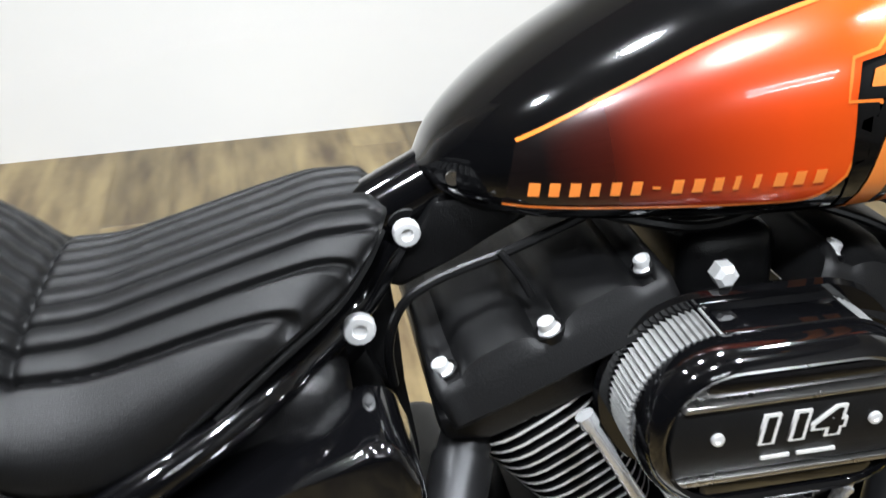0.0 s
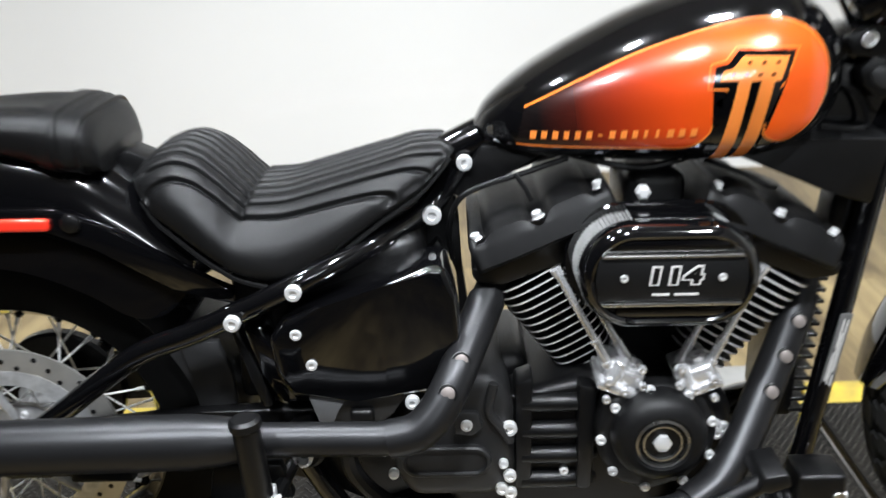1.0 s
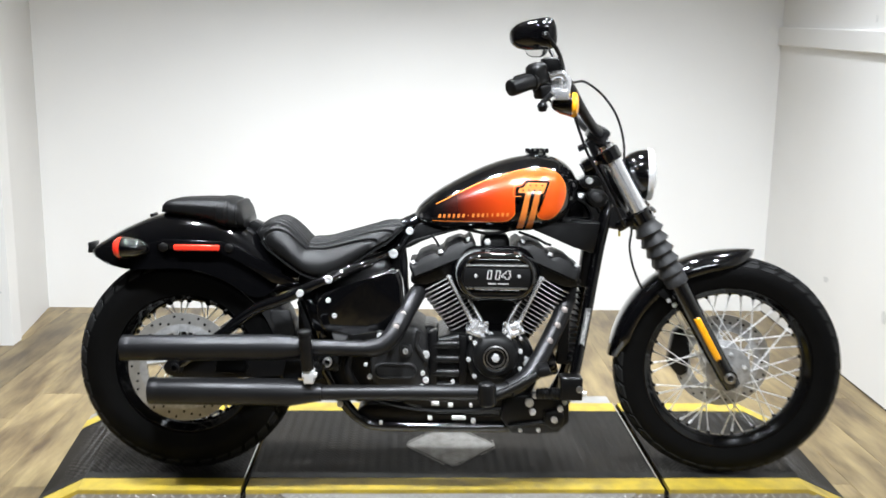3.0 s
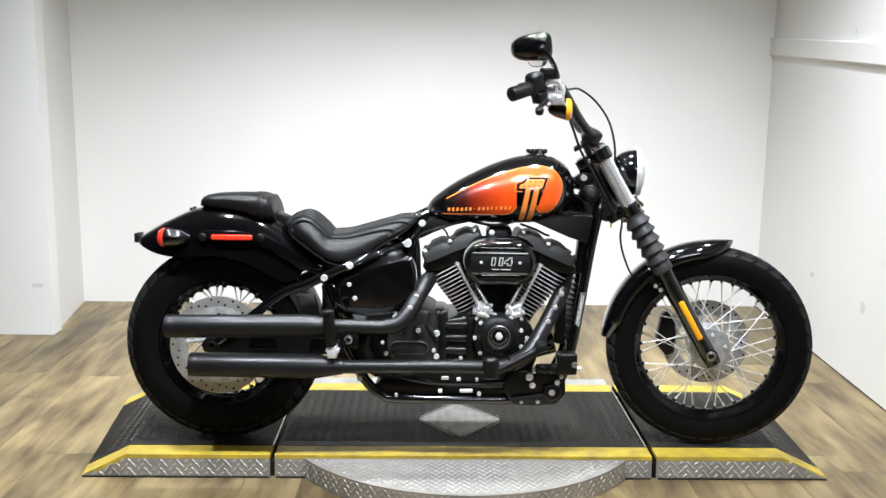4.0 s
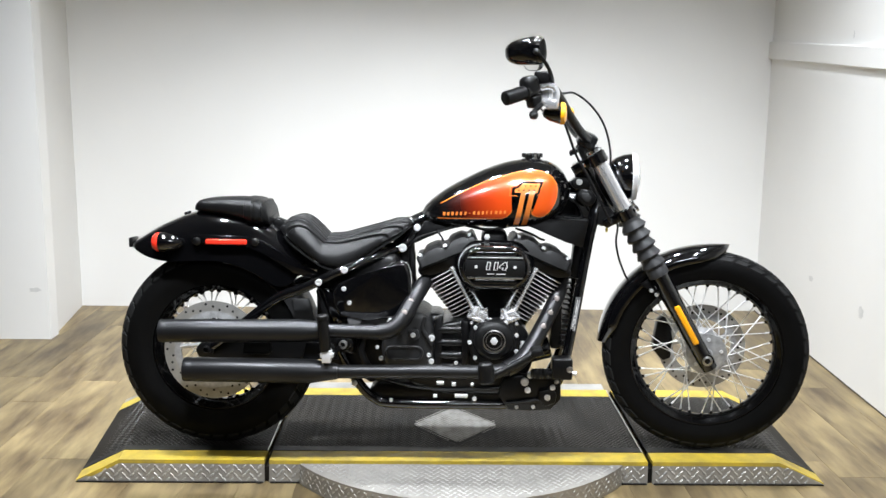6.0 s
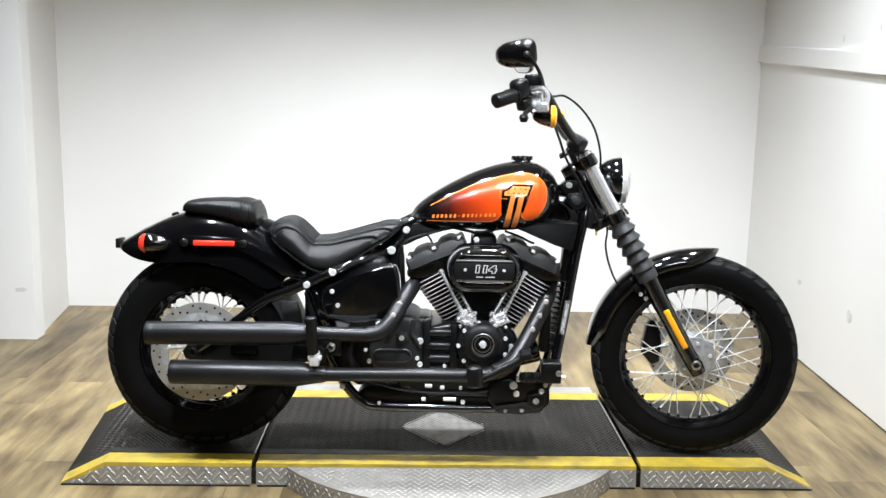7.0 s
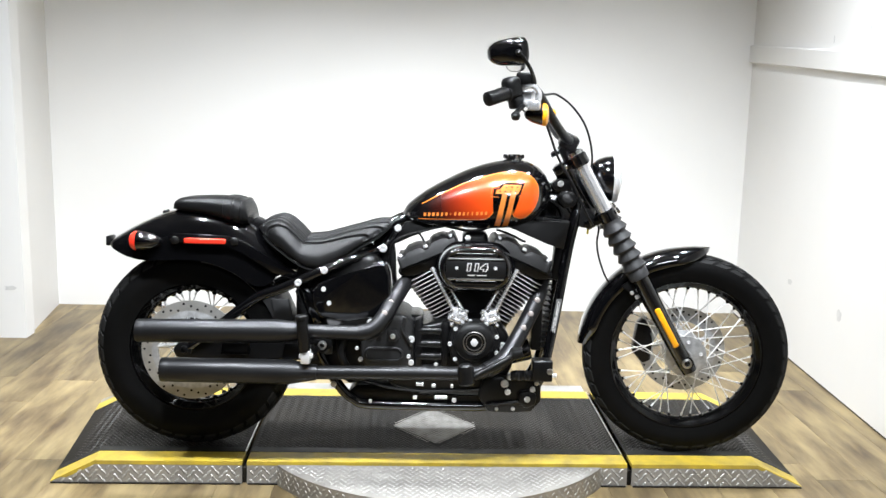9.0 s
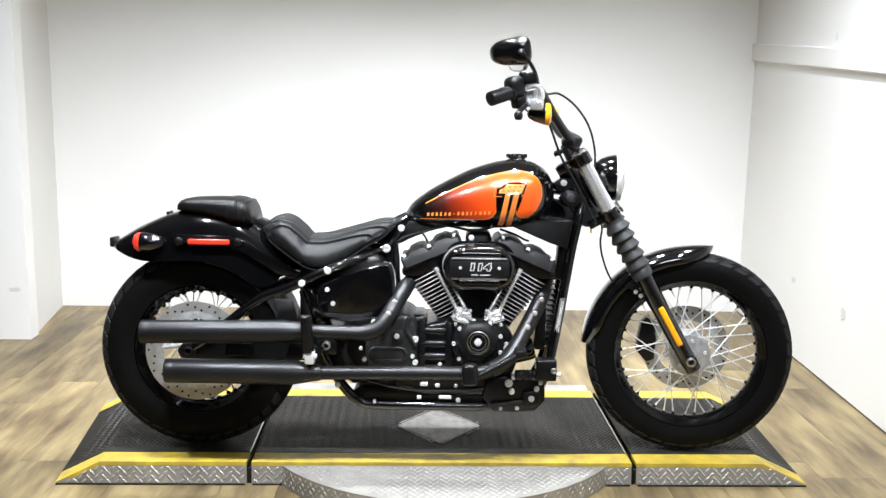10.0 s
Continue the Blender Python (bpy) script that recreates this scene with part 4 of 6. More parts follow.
for k in range(210):
    x = 0.256 + (0.697 - 0.256) * (k / 209)
    zt, zl, w = seat_top(x), seat_low(x), seat_wide(x)
    zc = zl + (zt - zl) * 0.30
    ring = []
    for j in range(N):
        if j < 240:
            # even steps across the top, so that the pleats stay sharp
            c = 1 - 2 * j / 240
            c = math.copysign(abs(c) ** (1 / 0.75), c)
            s = math.sqrt(max(0.0, 1 - c * c))
        else:
            a = math.pi + math.pi * (j - 240) / (N - 240)
            c, s = math.cos(a), math.sin(a)
        y = w * math.copysign(abs(c) ** 0.75, c)
        z = zc + ((zt - zc) * abs(s) ** 0.95 if s > 0 else -(zc - zl) * abs(s) ** 0.6)
        if s > 0.0:
            # pleats run straight along the saddle and leave over its narrowing edge
            u = abs(y)
            fade = max(0.0, min(1, (x - 0.262) / 0.03) * min(1, (0.696 - x) / 0.02))
            near = min(abs(u - (0.012 + 0.0285 * q)) for q in range(5))
            inside = 1.0 if u < 0.126 else math.exp(-((u - 0.126) / 0.006) ** 2)
            dip = 0.0085 * math.exp(-(near / 0.0040) ** 2) - 0.0030 * math.sin(min(1.0, near / 0.01425) * math.pi / 2) * inside
            dip *= fade
            dip += 0.007 * math.exp(-((x - 0.414) / 0.0045) ** 2) * inside
            z -= dip * s
            y -= math.copysign(dip * abs(c), y)
        ring.append((x, y, z))
    rings.append(ring)
saddle = part("saddle", loft(bmesh.new(), rings), LEATHER, bike, "black pleated solo saddle", angle=70)
bm = bmesh.new()
for s in (-1, 1):
    pts = [(x, s * (seat_wide(x) * 0.955), seat_low(x) + (seat_top(x) - seat_low(x)) * 0.055) for x in [0.28 + 0.41 * k / 30 for k in range(31)]]
    tube(bm, pts, 0.0035, 6)
part("piping", bm, LEATHER, saddle)

# -- pillion pad --
pt = curve([(-0.016, 0.806), (-0.012, 0.822), (0.0, 0.835), (0.020, 0.841), (0.06, 0.844), (0.116, 0.846), (0.188, 0.842), (0.214, 0.836), (0.228, 0.820), (0.236, 0.790)])
pl = curve([(-0.016, 0.800), (0.02, 0.794), (0.079, 0.786), (0.165, 0.768), (0.206, 0.757), (0.236, 0.757)])
pw = curve([(-0.016, 0.055), (-0.006, 0.080), (0.03, 0.098), (0.116, 0.110), (0.188, 0.116), (0.220, 0.108), (0.236, 0.092)])
rings = []
for k in range(70):
    x = -0.016 + 0.252 * k / 69
    zt, zl, w = pt(x), pl(x), pw(x)
    zc = (zt + zl) / 2
    ring = []
    for j in range(64):
        a = 2 * math.pi * j / 64
        c, s = math.cos(a), math.sin(a)
        bump_z = 0.0
        if 0.166 < x < 0.200:
            bump_z = 0.0026 * abs(math.sin(math.pi * (x - 0.166) / 0.0113))
        y = (w + bump_z) * math.copysign(abs(c) ** 0.55, c)
        z = zc + (zt - zl) / 2 * math.copysign(abs(s) ** 0.6, s) + (bump_z if s > 0 else 0)
        if s > 0.3 and x < 0.164:
            z -= 0.0034 * abs(math.cos(math.pi * y / 0.034)) ** 8 * min(1, (x + 0.016) / 0.03)
        ring.append((x, y, z))
    rings.append(ring)
pillion = part("pillion_pad", loft(bmesh.new(), rings), LEATHER, bike, "black pleated pillion pad", Matrix.Translation((-0.009, 0, -0.006)), angle=70)


def pad_loop(x, grow):
    """A ring round the pillion pad at x."""
    zt, zl, w = pt(x), pl(x), pw(x)
    zc, ring = (zt + zl) / 2, []
    for j in range(40):
        c, q = math.cos(2 * math.pi * j / 40), math.sin(2 * math.pi * j / 40)
        ring.append((x, (w + grow) * math.copysign(abs(c) ** 0.55, c), zc + ((zt - zl) / 2 + grow) * math.copysign(abs(q) ** 0.6, q)))
    return ring


part("pad_strap", loft(bmesh.new(), [pad_loop(0.158, 0.0), pad_loop(0.160, 0.0042), pad_loop(0.183, 0.0042), pad_loop(0.185, 0.0)], cap=False), LEATHER, pillion, "black vinyl strap across the pad", angle=40)
part("pad_piping", tube(bmesh.new(), pad_loop(0.214, 0.0012) + [pad_loop(0.214, 0.0012)[0]], 0.0030, 8), PLASTIC, pillion, "black piping round the front end")
part("pad_bracket", prism(bmesh.new(), [(0.228, 0.765), (0.250, 0.778), (0.280, 0.765), (0.275, 0.735), (0.235, 0.738)], -0.03, 0.03, 0.004), SATIN, pillion)
pk = part("pad_knob", lathe(bmesh.new(), [(0, 0), (0.011, 0), (0.012, 0.004), (0.012, 0.016), (0.009, 0.019), (0, 0.019)], pose(-0.052, 0, 0.775, 0, -18, 0), 20), PLASTIC, pillion)
part("knob_bracket", prism(bmesh.new(), [(-0.085, 0.768), (-0.03, 0.789), (0.0, 0.800), (0.02, 0.797), (-0.03, 0.783), (-0.085, 0.764)], -0.02, 0.02, 0.001), STEEL, pk)

# -- rear fender --
stations = [((-0.248, 0.680), (-0.246, 0.674), 0.022), ((-0.234, 0.690), (-0.232, 0.667), 0.055), ((-0.206, 0.707), (-0.206, 0.655), 0.080), ((-0.159, 0.735), (-0.165, 0.640), 0.100),
            ((-0.111, 0.759), (-0.11, 0.630), 0.110), ((-0.05, 0.784), (-0.04, 0.632), 0.114), ((0.03, 0.803), (0.05, 0.634), 0.116), ((0.10, 0.802), (0.12, 0.622), 0.116),
            ((0.18, 0.782), (0.19, 0.592), 0.116), ((0.25, 0.737), (0.25, 0.556), 0.116), ((0.304, 0.690), (0.296, 0.560), 0.116), ((0.345, 0.655), (0.334, 0.598), 0.114)]


def fender_rings(st, shrink=0.0, n=40):
    rows = []
    t = smooth_path([(a[0], 0, a[1]) for a, b, w in st], 5)
    e = smooth_path([(b[0], 0, b[1]) for a, b, w in st], 5)
    w = smooth_path([(w, 0, 0) for a, b, w in st], 5)
    for T, E, W in zip(t, e, w):
        ring = []
        for k in range(n + 1):
            a = math.pi * k / n
            c, s = math.cos(a), math.sin(a)
            p = E + (T - E) * (s ** 0.62)
            ring.append((p.x, (W.x - shrink) * math.copysign(abs(c) ** 0.62, c), p.z - shrink * s))
        rows.append(ring)
    return rows


bm = bmesh.new()
outer, inner = fender_rings(stations), fender_rings(stations, 0.004)
loft(bm, [a + b[::-1] for a, b in zip(outer, inner)])
fender = part("rear_fender", bm, GLOSS, bike, "gloss black bobbed rear fender", angle=50)
# inner guard close over the tyre
bm = bmesh.new()
rows = []
for k in range(30):
    a = radians(20 + 62 * k / 29)
    r = 0.332
    rows.append([(0.030 + (r - 0.03 * (abs(v) ** 3)) * math.cos(a), 0.088 * v, 0.333 + (r - 0.035 * (abs(v) ** 3)) * math.sin(a)) for v in [-1 + 2 * j / 14 for j in range(15)]]
                + [(0.030 + (r - 0.004 - 0.03 * (abs(v) ** 3)) * math.cos(a), 0.084 * v, 0.333 + (r - 0.004 - 0.035 * (abs(v) ** 3)) * math.sin(a)) for v in [1 - 2 * j / 14 for j in range(15)]])
part("inner_guard", loft(bm, rows), PLASTIC, fender, "matte black inner guard")
for s in (-1, 1):
    part("fender_strut", prism(bmesh.new(), [(-0.02, 0.716), (0.0, 0.722), (0.17, 0.716), (0.24, 0.690), (0.33, 0.630), (0.40, 0.600), (0.395, 0.578), (0.31, 0.600), (0.22, 0.664), (0.16, 0.690), (0.0, 0.690), (-0.02, 0.698)],
                               s * 0.116, s * 0.130, 0.004), GLOSS, fender)
rf = part("side_reflector", box(bmesh.new(), (0.030, -0.141, 0.690), (0.164, -0.130, 0.708), 0.005, 3), RED, fender, "red side reflector")
for x in (0.000, 0.190):
    part("reflector_mount", lathe(bmesh.new(), [(0, 0), (0.013, 0), (0.013, 0.004), (0.008, 0.007), (0, 0.007)], side_axis(x, 0.699, -0.130), 18), SATIN, rf)
for s in (-1, 1):
    ts = part("tail_signal", lathe(bmesh.new(), [(0, 0.076), (0.012, 0.070), (0.024, 0.048), (0.0305, 0.020), (0.032, 0.0), (0.031, -0.004), (0, -0.004)], pose(-0.122, s * 0.118, 0.694, 0, 90, 0), 28), GLOSS, fender, "bullet-shaped tail lamp")
    part("lens", lathe(bmesh.new(), [(0.031, -0.004), (0.0315, 0.0), (0.031, 0.008), (0.024, 0.019), (0.012, 0.024), (0, 0.025)], pose(-0.125, s * 0.118, 0.694, 0, -90, 0), 28), RED, ts, "red lens")
    part("stem", tube(bmesh.new(), [(-0.10, s * 0.08, 0.69), (-0.10, s * 0.11, 0.694)], 0.012, 12), GLOSS, ts)
part("plate_bracket", box(bmesh.new(), (-0.258, -0.030, 0.666), (-0.244, 0.030, 0.698), 0.003, 2), PLASTIC, fender)

part("seat_pan", prism(bmesh.new(), [(0.275, 0.715), (0.305, 0.66), (0.360, 0.606), (0.42, 0.595), (0.50, 0.622), (0.60, 0.680), (0.58, 0.70), (0.46, 0.66), (0.37, 0.67)], -0.085, 0.085, 0.008), GLOSS, bike, "gloss black panel under the saddle")
part("battery_box", box(bmesh.new(), (0.385, -0.105, 0.42), (0.46, 0.105, 0.62), 0.012, 2), SATIN, bike)
# -- side cover and the parts below it --
sc = part("side_cover", prism(bmesh.new(), [(0.449, 0.552), (0.470, 0.580), (0.520, 0.598), (0.603, 0.626), (0.660, 0.652), (0.684, 0.648), (0.698, 0.610), (0.702, 0.547), (0.694, 0.500), (0.660, 0.468), (0.560, 0.460), (0.475, 0.466), (0.455, 0.50)],
                              -0.192, -0.10, 0.011, 4), GLOSS, bike, "gloss black side cover")
part("oil_tank", box(bmesh.new(), (0.42, -0.12, 0.42), (0.655, 0.12, 0.668), 0.03, 3), SATIN, bike)
for at in ((0.486, -0.192, 0.560), (0.504, -0.192, 0.516)):
    one_bolt(sc, at, 0.0078, 0.006)
part("lower_tray", prism(bmesh.new(), [(0.492, 0.474), (0.625, 0.479), (0.630, 0.460), (0.604, 0.440), (0.581, 0.405), (0.512, 0.412)], -0.18, -0.08, 0.006), CASE, bike, "dark grey tray under the side cover")
part("tray_lip", prism(bmesh.new(), [(0.493, 0.473), (0.618, 0.479), (0.618, 0.4745), (0.545, 0.464), (0.534, 0.448), (0.526, 0.420), (0.511, 0.417)], -0.188, -0.17, 0.002), CASTING, bike, "grey metal lip of the tray")
part("tray_latch", box(bmesh.new(), (0.550, -0.192, 0.408), (0.582, -0.17, 0.446), 0.006, 3), PLASTIC, bike)
rows = []
for k in range(16):
    a = radians(-6 + 42 * k / 15)
    half = 0.100 if k else 0.092
    ring = [(0.040 + (0.345 - 0.012 * abs(v) ** 4) * math.cos(a), half * v, 0.334 + (0.345 - 0.012 * abs(v) ** 4) * math.sin(a)) for v in [-1 + 2 * j / 12 for j in range(13)]]
    ring += [(0.040 + (0.337 - 0.045 * abs(v) ** 6) * math.cos(a), (half - 0.003) * v, 0.334 + (0.337 - 0.045 * abs(v) ** 6) * math.sin(a)) for v in [1 - 2 * j / 12 for j in range(13)]]
    rows.append(ring)
part("mud_flap", loft(bmesh.new(), rows), CASE, bike, "satin grey-black guard ahead of the rear tyre")
part("guard_flange", prism(bmesh.new(), [(0.302, 0.512), (0.362, 0.514), (0.376, 0.460), (0.383, 0.390), (0.378, 0.330), (0.330, 0.330), (0.331, 0.400), (0.318, 0.456)], -0.108, -0.094, 0.005), CASE, bike, "satin grey-black side of the guard")
part("shock_cover", prism(bmesh.new(), [(0.408, 0.556), (0.436, 0.560), (0.464, 0.500), (0.480, 0.446), (0.452, 0.436), (0.432, 0.486)], -0.160, -0.10, 0.008), GLOSS, bike)
part("shock_strap", prism(bmesh.new(), [(0.388, 0.548), (0.402, 0.552), (0.428, 0.480), (0.440, 0.430), (0.424, 0.428), (0.412, 0.474)], -0.150, -0.10, 0.006), PLASTIC, bike)
for s in (-1, 1):
    part("swingarm", prism(bmesh.new(), [(-0.002, 0.318), (-0.012, 0.342), (0.006, 0.366), (0.080, 0.384), (0.200, 0.398), (0.330, 0.412), (0.500, 0.420), (0.520, 0.380), (0.510, 0.335), (0.300, 0.318), (0.140, 0.310), (0.040, 0.304)],
                           s * 0.104, s * 0.128, 0.008, 3), SATIN, bike, "black swingarm plate")
pv = part("pivot", lathe(bmesh.new(), [(0.0135, -0.01), (0.0135, 0.010), (0.0085, 0.012), (0.0085, -0.006), (0, -0.006)], side_axis(0.484, 0.381, -0.195), 24), ALLOY, bike, "bright swingarm pivot ring")
part("pivot_body", lathe(bmesh.new(), [(0, -0.10), (0.03, -0.10), (0.03, -0.01), (0.022, 0.0), (0, 0.0)], side_axis(0.484, 0.381, -0.19), 24), SATIN, pv)
part("rear_caliper", prism(bmesh.new(), [(0.045, 0.30), (0.10, 0.300), (0.12, 0.345), (0.09, 0.375), (0.05, 0.355)], -0.120, -0.07, 0.008), SATIN, bike)
part("axle_nut", lathe(bmesh.new(), [(0, 0), (0.024, 0), (0.024, 0.006), (0.014, 0.008), (0.014, 0.016), (0.009, 0.018), (0.009, 0.010), (0, 0.010)], side_axis(0.030, 0.345, -0.135), 24), SATIN, bike)
part("drive_pulley", lathe(bmesh.new(), [(0, -0.012), (0.10, -0.012), (0.105, -0.008), (0.105, 0.008), (0.10, 0.012), (0, 0.012)], side_axis(0.036, 0.334, 0.105), 48), SATIN, bike)

# -- engine --
engine = part("engine", prism(bmesh.new(), [(0.76, 0.43), (0.90, 0.470), (1.03, 0.470), (1.08, 0.42), (1.10, 0.32), (1.06, 0.235), (0.98, 0.205), (0.80, 0.205), (0.70, 0.235), (0.66, 0.30), (0.66, 0.40)], -0.135, 0.15, 0.02, 3), SATIN, bike, "black V-twin engine")
cover = part("cam_cover", prism(bmesh.new(), [(0.898, 0.452), (0.925, 0.468), (0.960, 0.474), (1.005, 0.470), (1.030, 0.452), (1.050, 0.412), (1.043, 0.365), (1.010, 0.325), (0.960, 0.308), (0.912, 0.322), (0.888, 0.362), (0.884, 0.412)],
                                -0.190, -0.13, 0.014, 3), WRINKLE, engine, "matte black cam cover")
dome = part("cam_dome", lathe(bmesh.new(), [(0.066, -0.004), (0.064, 0.018), (0.058, 0.030), (0.048, 0.036), (0.040, 0.038), (0.036, 0.036)], side_axis(0.966, 0.405, -0.186), 48), WRINKLE, cover)
part("badge_ring", lathe(bmesh.new(), [(0.036, 0.030), (0.036, 0.037), (0.0325, 0.038), (0.032, 0.031), (0.027, 0.031), (0.0265, 0.036), (0.024, 0.036), (0.0235, 0.030)], side_axis(0.966, 0.405, -0.186), 48), STEEL, cover, "bright ring round the cover badge")
part("badge_disc", lathe(bmesh.new(), [(0.037, 0.029), (0.037, 0.0315), (0.0, 0.0315)], side_axis(0.966, 0.405, -0.186), 40), SATIN, cover)
part("badge", prism(bmesh.new(), [(0.953, 0.405), (0.957, 0.411), (0.961, 0.417), (0.971, 0.417), (0.975, 0.411), (0.979, 0.405), (0.975, 0.399), (0.971, 0.393), (0.961, 0.393), (0.957, 0.399)], -0.223, -0.217, 0.0015), BOLT, cover, "plain bright badge")
for k in range(9):
    a = 2 * math.pi * k / 9 + 0.35
    one_bolt(cover, (0.966 + 0.080 * math.cos(a) * 0.96, -0.190, 0.393 + 0.080 * math.sin(a) * 0.95), 0.0068, 0.006)


def cylinder(name, base, top, label):
    """A finned cylinder leaning from base to top, with pieces of its own."""
    b, t = Vector(base), Vector(top)
    d = (t - b).normalized()
    across = Vector((d.z, 0, -d.x))
    m = Matrix((( across.x, 0, d.x, b.x), (0, 1, 0, 0), (across.z, 0, d.z, b.z), (0, 0, 0, 1)))
    L = (t - b).length
    c = part(name, lathe(bmesh.new(), [(0, -0.03), (0.052, -0.03), (0.052, L + 0.02), (0, L + 0.02)], None, 32), SATIN, engine, label, m)
    n = 13
    for k in range(n):
        f = k / (n - 1)
        lx, ly = 0.047 + 0.024 * f, 0.098 + 0.026 * f
        z = 0.004 + (L - 0.006) * f
        bm = bmesh.new()
        ring = []
        for j in range(40):
            a = 2 * math.pi * j / 40
            ring.append((lx * math.copysign(abs(math.cos(a)) ** 0.55, math.cos(a)), ly * math.copysign(abs(math.sin(a)) ** 0.55, math.sin(a))))
        loft(bm, [[(x * 0.985, y * 0.985, z - 0.0022) for x, y in ring], [(x, y, z - 0.0012) for x, y in ring], [(x, y, z + 0.0012) for x, y in ring], [(x * 0.985, y * 0.985, z + 0.0022) for x, y in ring]])
        part("fin", bm, SATIN, c)
        edge = bmesh.new()
        loft(edge, [[(x * 1.002, y * 1.002, z - 0.0013) for x, y in ring], [(x * 1.002, y * 1.002, z + 0.0013) for x, y in ring]], cap=False)
        part("fin_edge", edge, FINEDGE, c, "machined bright fin edge", smooth=True)
    return c


cylinder("rear_cylinder", (0.884, 0, 0.462), (0.802, 0, 0.608), "black finned rear cylinder")
cylinder("front_cylinder", (1.046, 0, 0.462), (1.130, 0, 0.608), "black finned front cylinder")


def rocker(name, mid, tilt, low, label):
    """A rocker cover along a tilted line through its middle bolt: a front face, two humps, sunk bolts at both ends and between."""
    m = Matrix.Translation((mid[0], 0, mid[1])) @ Matrix.Rotation(radians(-tilt), 4, "Y")
    n, rings = 60, []

    def bump(u, c, half):
        t = abs(u - c) / half
        return 0.0 if t >= 1 else (1 - t ** 4) ** 1.3
    for k in range(n + 1):
        u = -0.101 + 0.202 * k / n
        e = min(1.0, (0.101 - abs(u)) / 0.012)
        e = math.sqrt(max(0.0, 1 - (1 - e) ** 2))
        hump = bump(u, -0.0435, 0.034) + bump(u, 0.0435, 0.034)
        tower = bump(abs(u), 0.101, 0.014)
        v = -0.012 + 0.014 * hump + 0.011 * tower - 0.010 * (1 - e)
        back = -0.006 + 0.012 * hump + 0.004 * tower - 0.010 * (1 - e)
        o = 0.006 * (1 - e)
        face = 0.003 * bump(u, 0.0, 0.085)
        rings.append([(u, y, z) for y, z in ((-0.136, -0.050), (-0.142 + o, -0.047), (-0.145 + o - face, -0.042), (-0.138 + o - face, -0.020), (-0.135 + o - face, -0.014),
                                             (-0.132 + o, -0.012 + 0.010 * hump), (-0.122 + o, v - 0.002), (-0.108, v), (-0.094, v), (-0.084, (v + back) / 2), (-0.074, back), (0.060, back), (0.100, back - 0.004), (0.128, -0.018), (0.134, -0.050))])
    h = part(name, loft(bmesh.new(), rings), WRINKLE, engine, label, m, angle=38)
    part("cylinder_head", prism(bmesh.new(), low, -0.128, 0.128, 0.008, 2), SATIN, h, m=m.inverted())
    for u, y in ((-0.088, -0.113), (0.0, -0.128), (0.088, -0.110)):
        part("bolt_well", lathe(bmesh.new(), [(0.0125, -0.004), (0.0125, 0.003), (0.0105, 0.004), (0.0098, 0.001), (0, 0.001)], Matrix.Translation((u, y, -0.013)), 20), SATIN, h)
        part("cover_bolt", lathe(bmesh.new(), [(0, -0.002), (0.0092, -0.002), (0.0092, 0.002), (0.0072, 0.004), (0.0068, 0.010), (0.0046, 0.0115), (0.0038, 0.007), (0, 0.007)], Matrix.Translation((u, y, -0.012)), 16), BOLT, h, "bright socket-headed bolt")
    return h


rc_r = rocker("rear_rocker_cover", (0.802, 0.703), 23.2, [(0.722, 0.600), (0.716, 0.622), (0.765, 0.642), (0.838, 0.672), (0.885, 0.690), (0.880, 0.660), (0.846, 0.628), (0.76, 0.596)], "matte black rear rocker cover")
rc_f = rocker("front_rocker_cover", (1.126, 0.699), -23.4, [(1.054, 0.690), (1.075, 0.680), (1.170, 0.640), (1.218, 0.620), (1.210, 0.600), (1.170, 0.596), (1.088, 0.628), (1.060, 0.660)], "matte black front rocker cover")
part("head_edge", tube(bmesh.new(), [(0.816, -0.146, 0.632), (0.862, -0.146, 0.652)], 0.004, 8), BOLT, rc_r)
part("head_edge", tube(bmesh.new(), [(1.075, -0.146, 0.650), (1.118, -0.146, 0.630)], 0.004, 8), BOLT, rc_f)
part("rocker_hose", tube(bmesh.new(), smooth_path([(0.692, -0.05, 0.610), (0.688, -0.07, 0.660), (0.700, -0.08, 0.702), (0.730, -0.08, 0.722), (0.79, -0.08, 0.741), (0.85, -0.07, 0.758)]), 0.0042, 8), PLASTIC, engine)
part("hose_clip", tube(bmesh.new(), [(0.778, -0.085, 0.742), (0.793, -0.095, 0.722), (0.800, -0.10, 0.708)], 0.0035, 8), PLASTIC, engine)
part("vent_hose", tube(bmesh.new(), smooth_path([(1.035, -0.07, 0.752), (1.085, -0.09, 0.736), (1.112, -0.098, 0.722), (1.128, -0.085, 0.716)]), 0.0040, 8), PLASTIC, engine)
part("throttle_body", box(bmesh.new(), (0.925, -0.10, 0.58), (1.008, 0.05, 0.745), 0.02, 3), SATIN, engine)
part("induction_block", prism(bmesh.new(), [(0.90, 0.46), (1.03, 0.46), (1.045, 0.50), (1.00, 0.62), (0.93, 0.62), (0.885, 0.50)], -0.06, 0.09, 0.01), SATIN, engine)
part("starter", box(bmesh.new(), (0.67, -0.07, 0.40), (0.80, 0.12, 0.462), 0.02, 3), SATIN, engine)
part("top_mount", lathe(bmesh.new(), [(0, 0), (0.010, 0), (0.010, 0.012), (0.006, 0.016), (0, 0.016)], side_axis(0.940, 0.728, -0.13), 6), BOLT, engine)
part("wire_loom", tube(bmesh.new(), smooth_path([(0.80, -0.05, 0.775), (0.90, -0.09, 0.755), (0.955, -0.09, 0.748), (1.02, -0.08, 0.762)]), 0.005, 8), PLASTIC, engine)

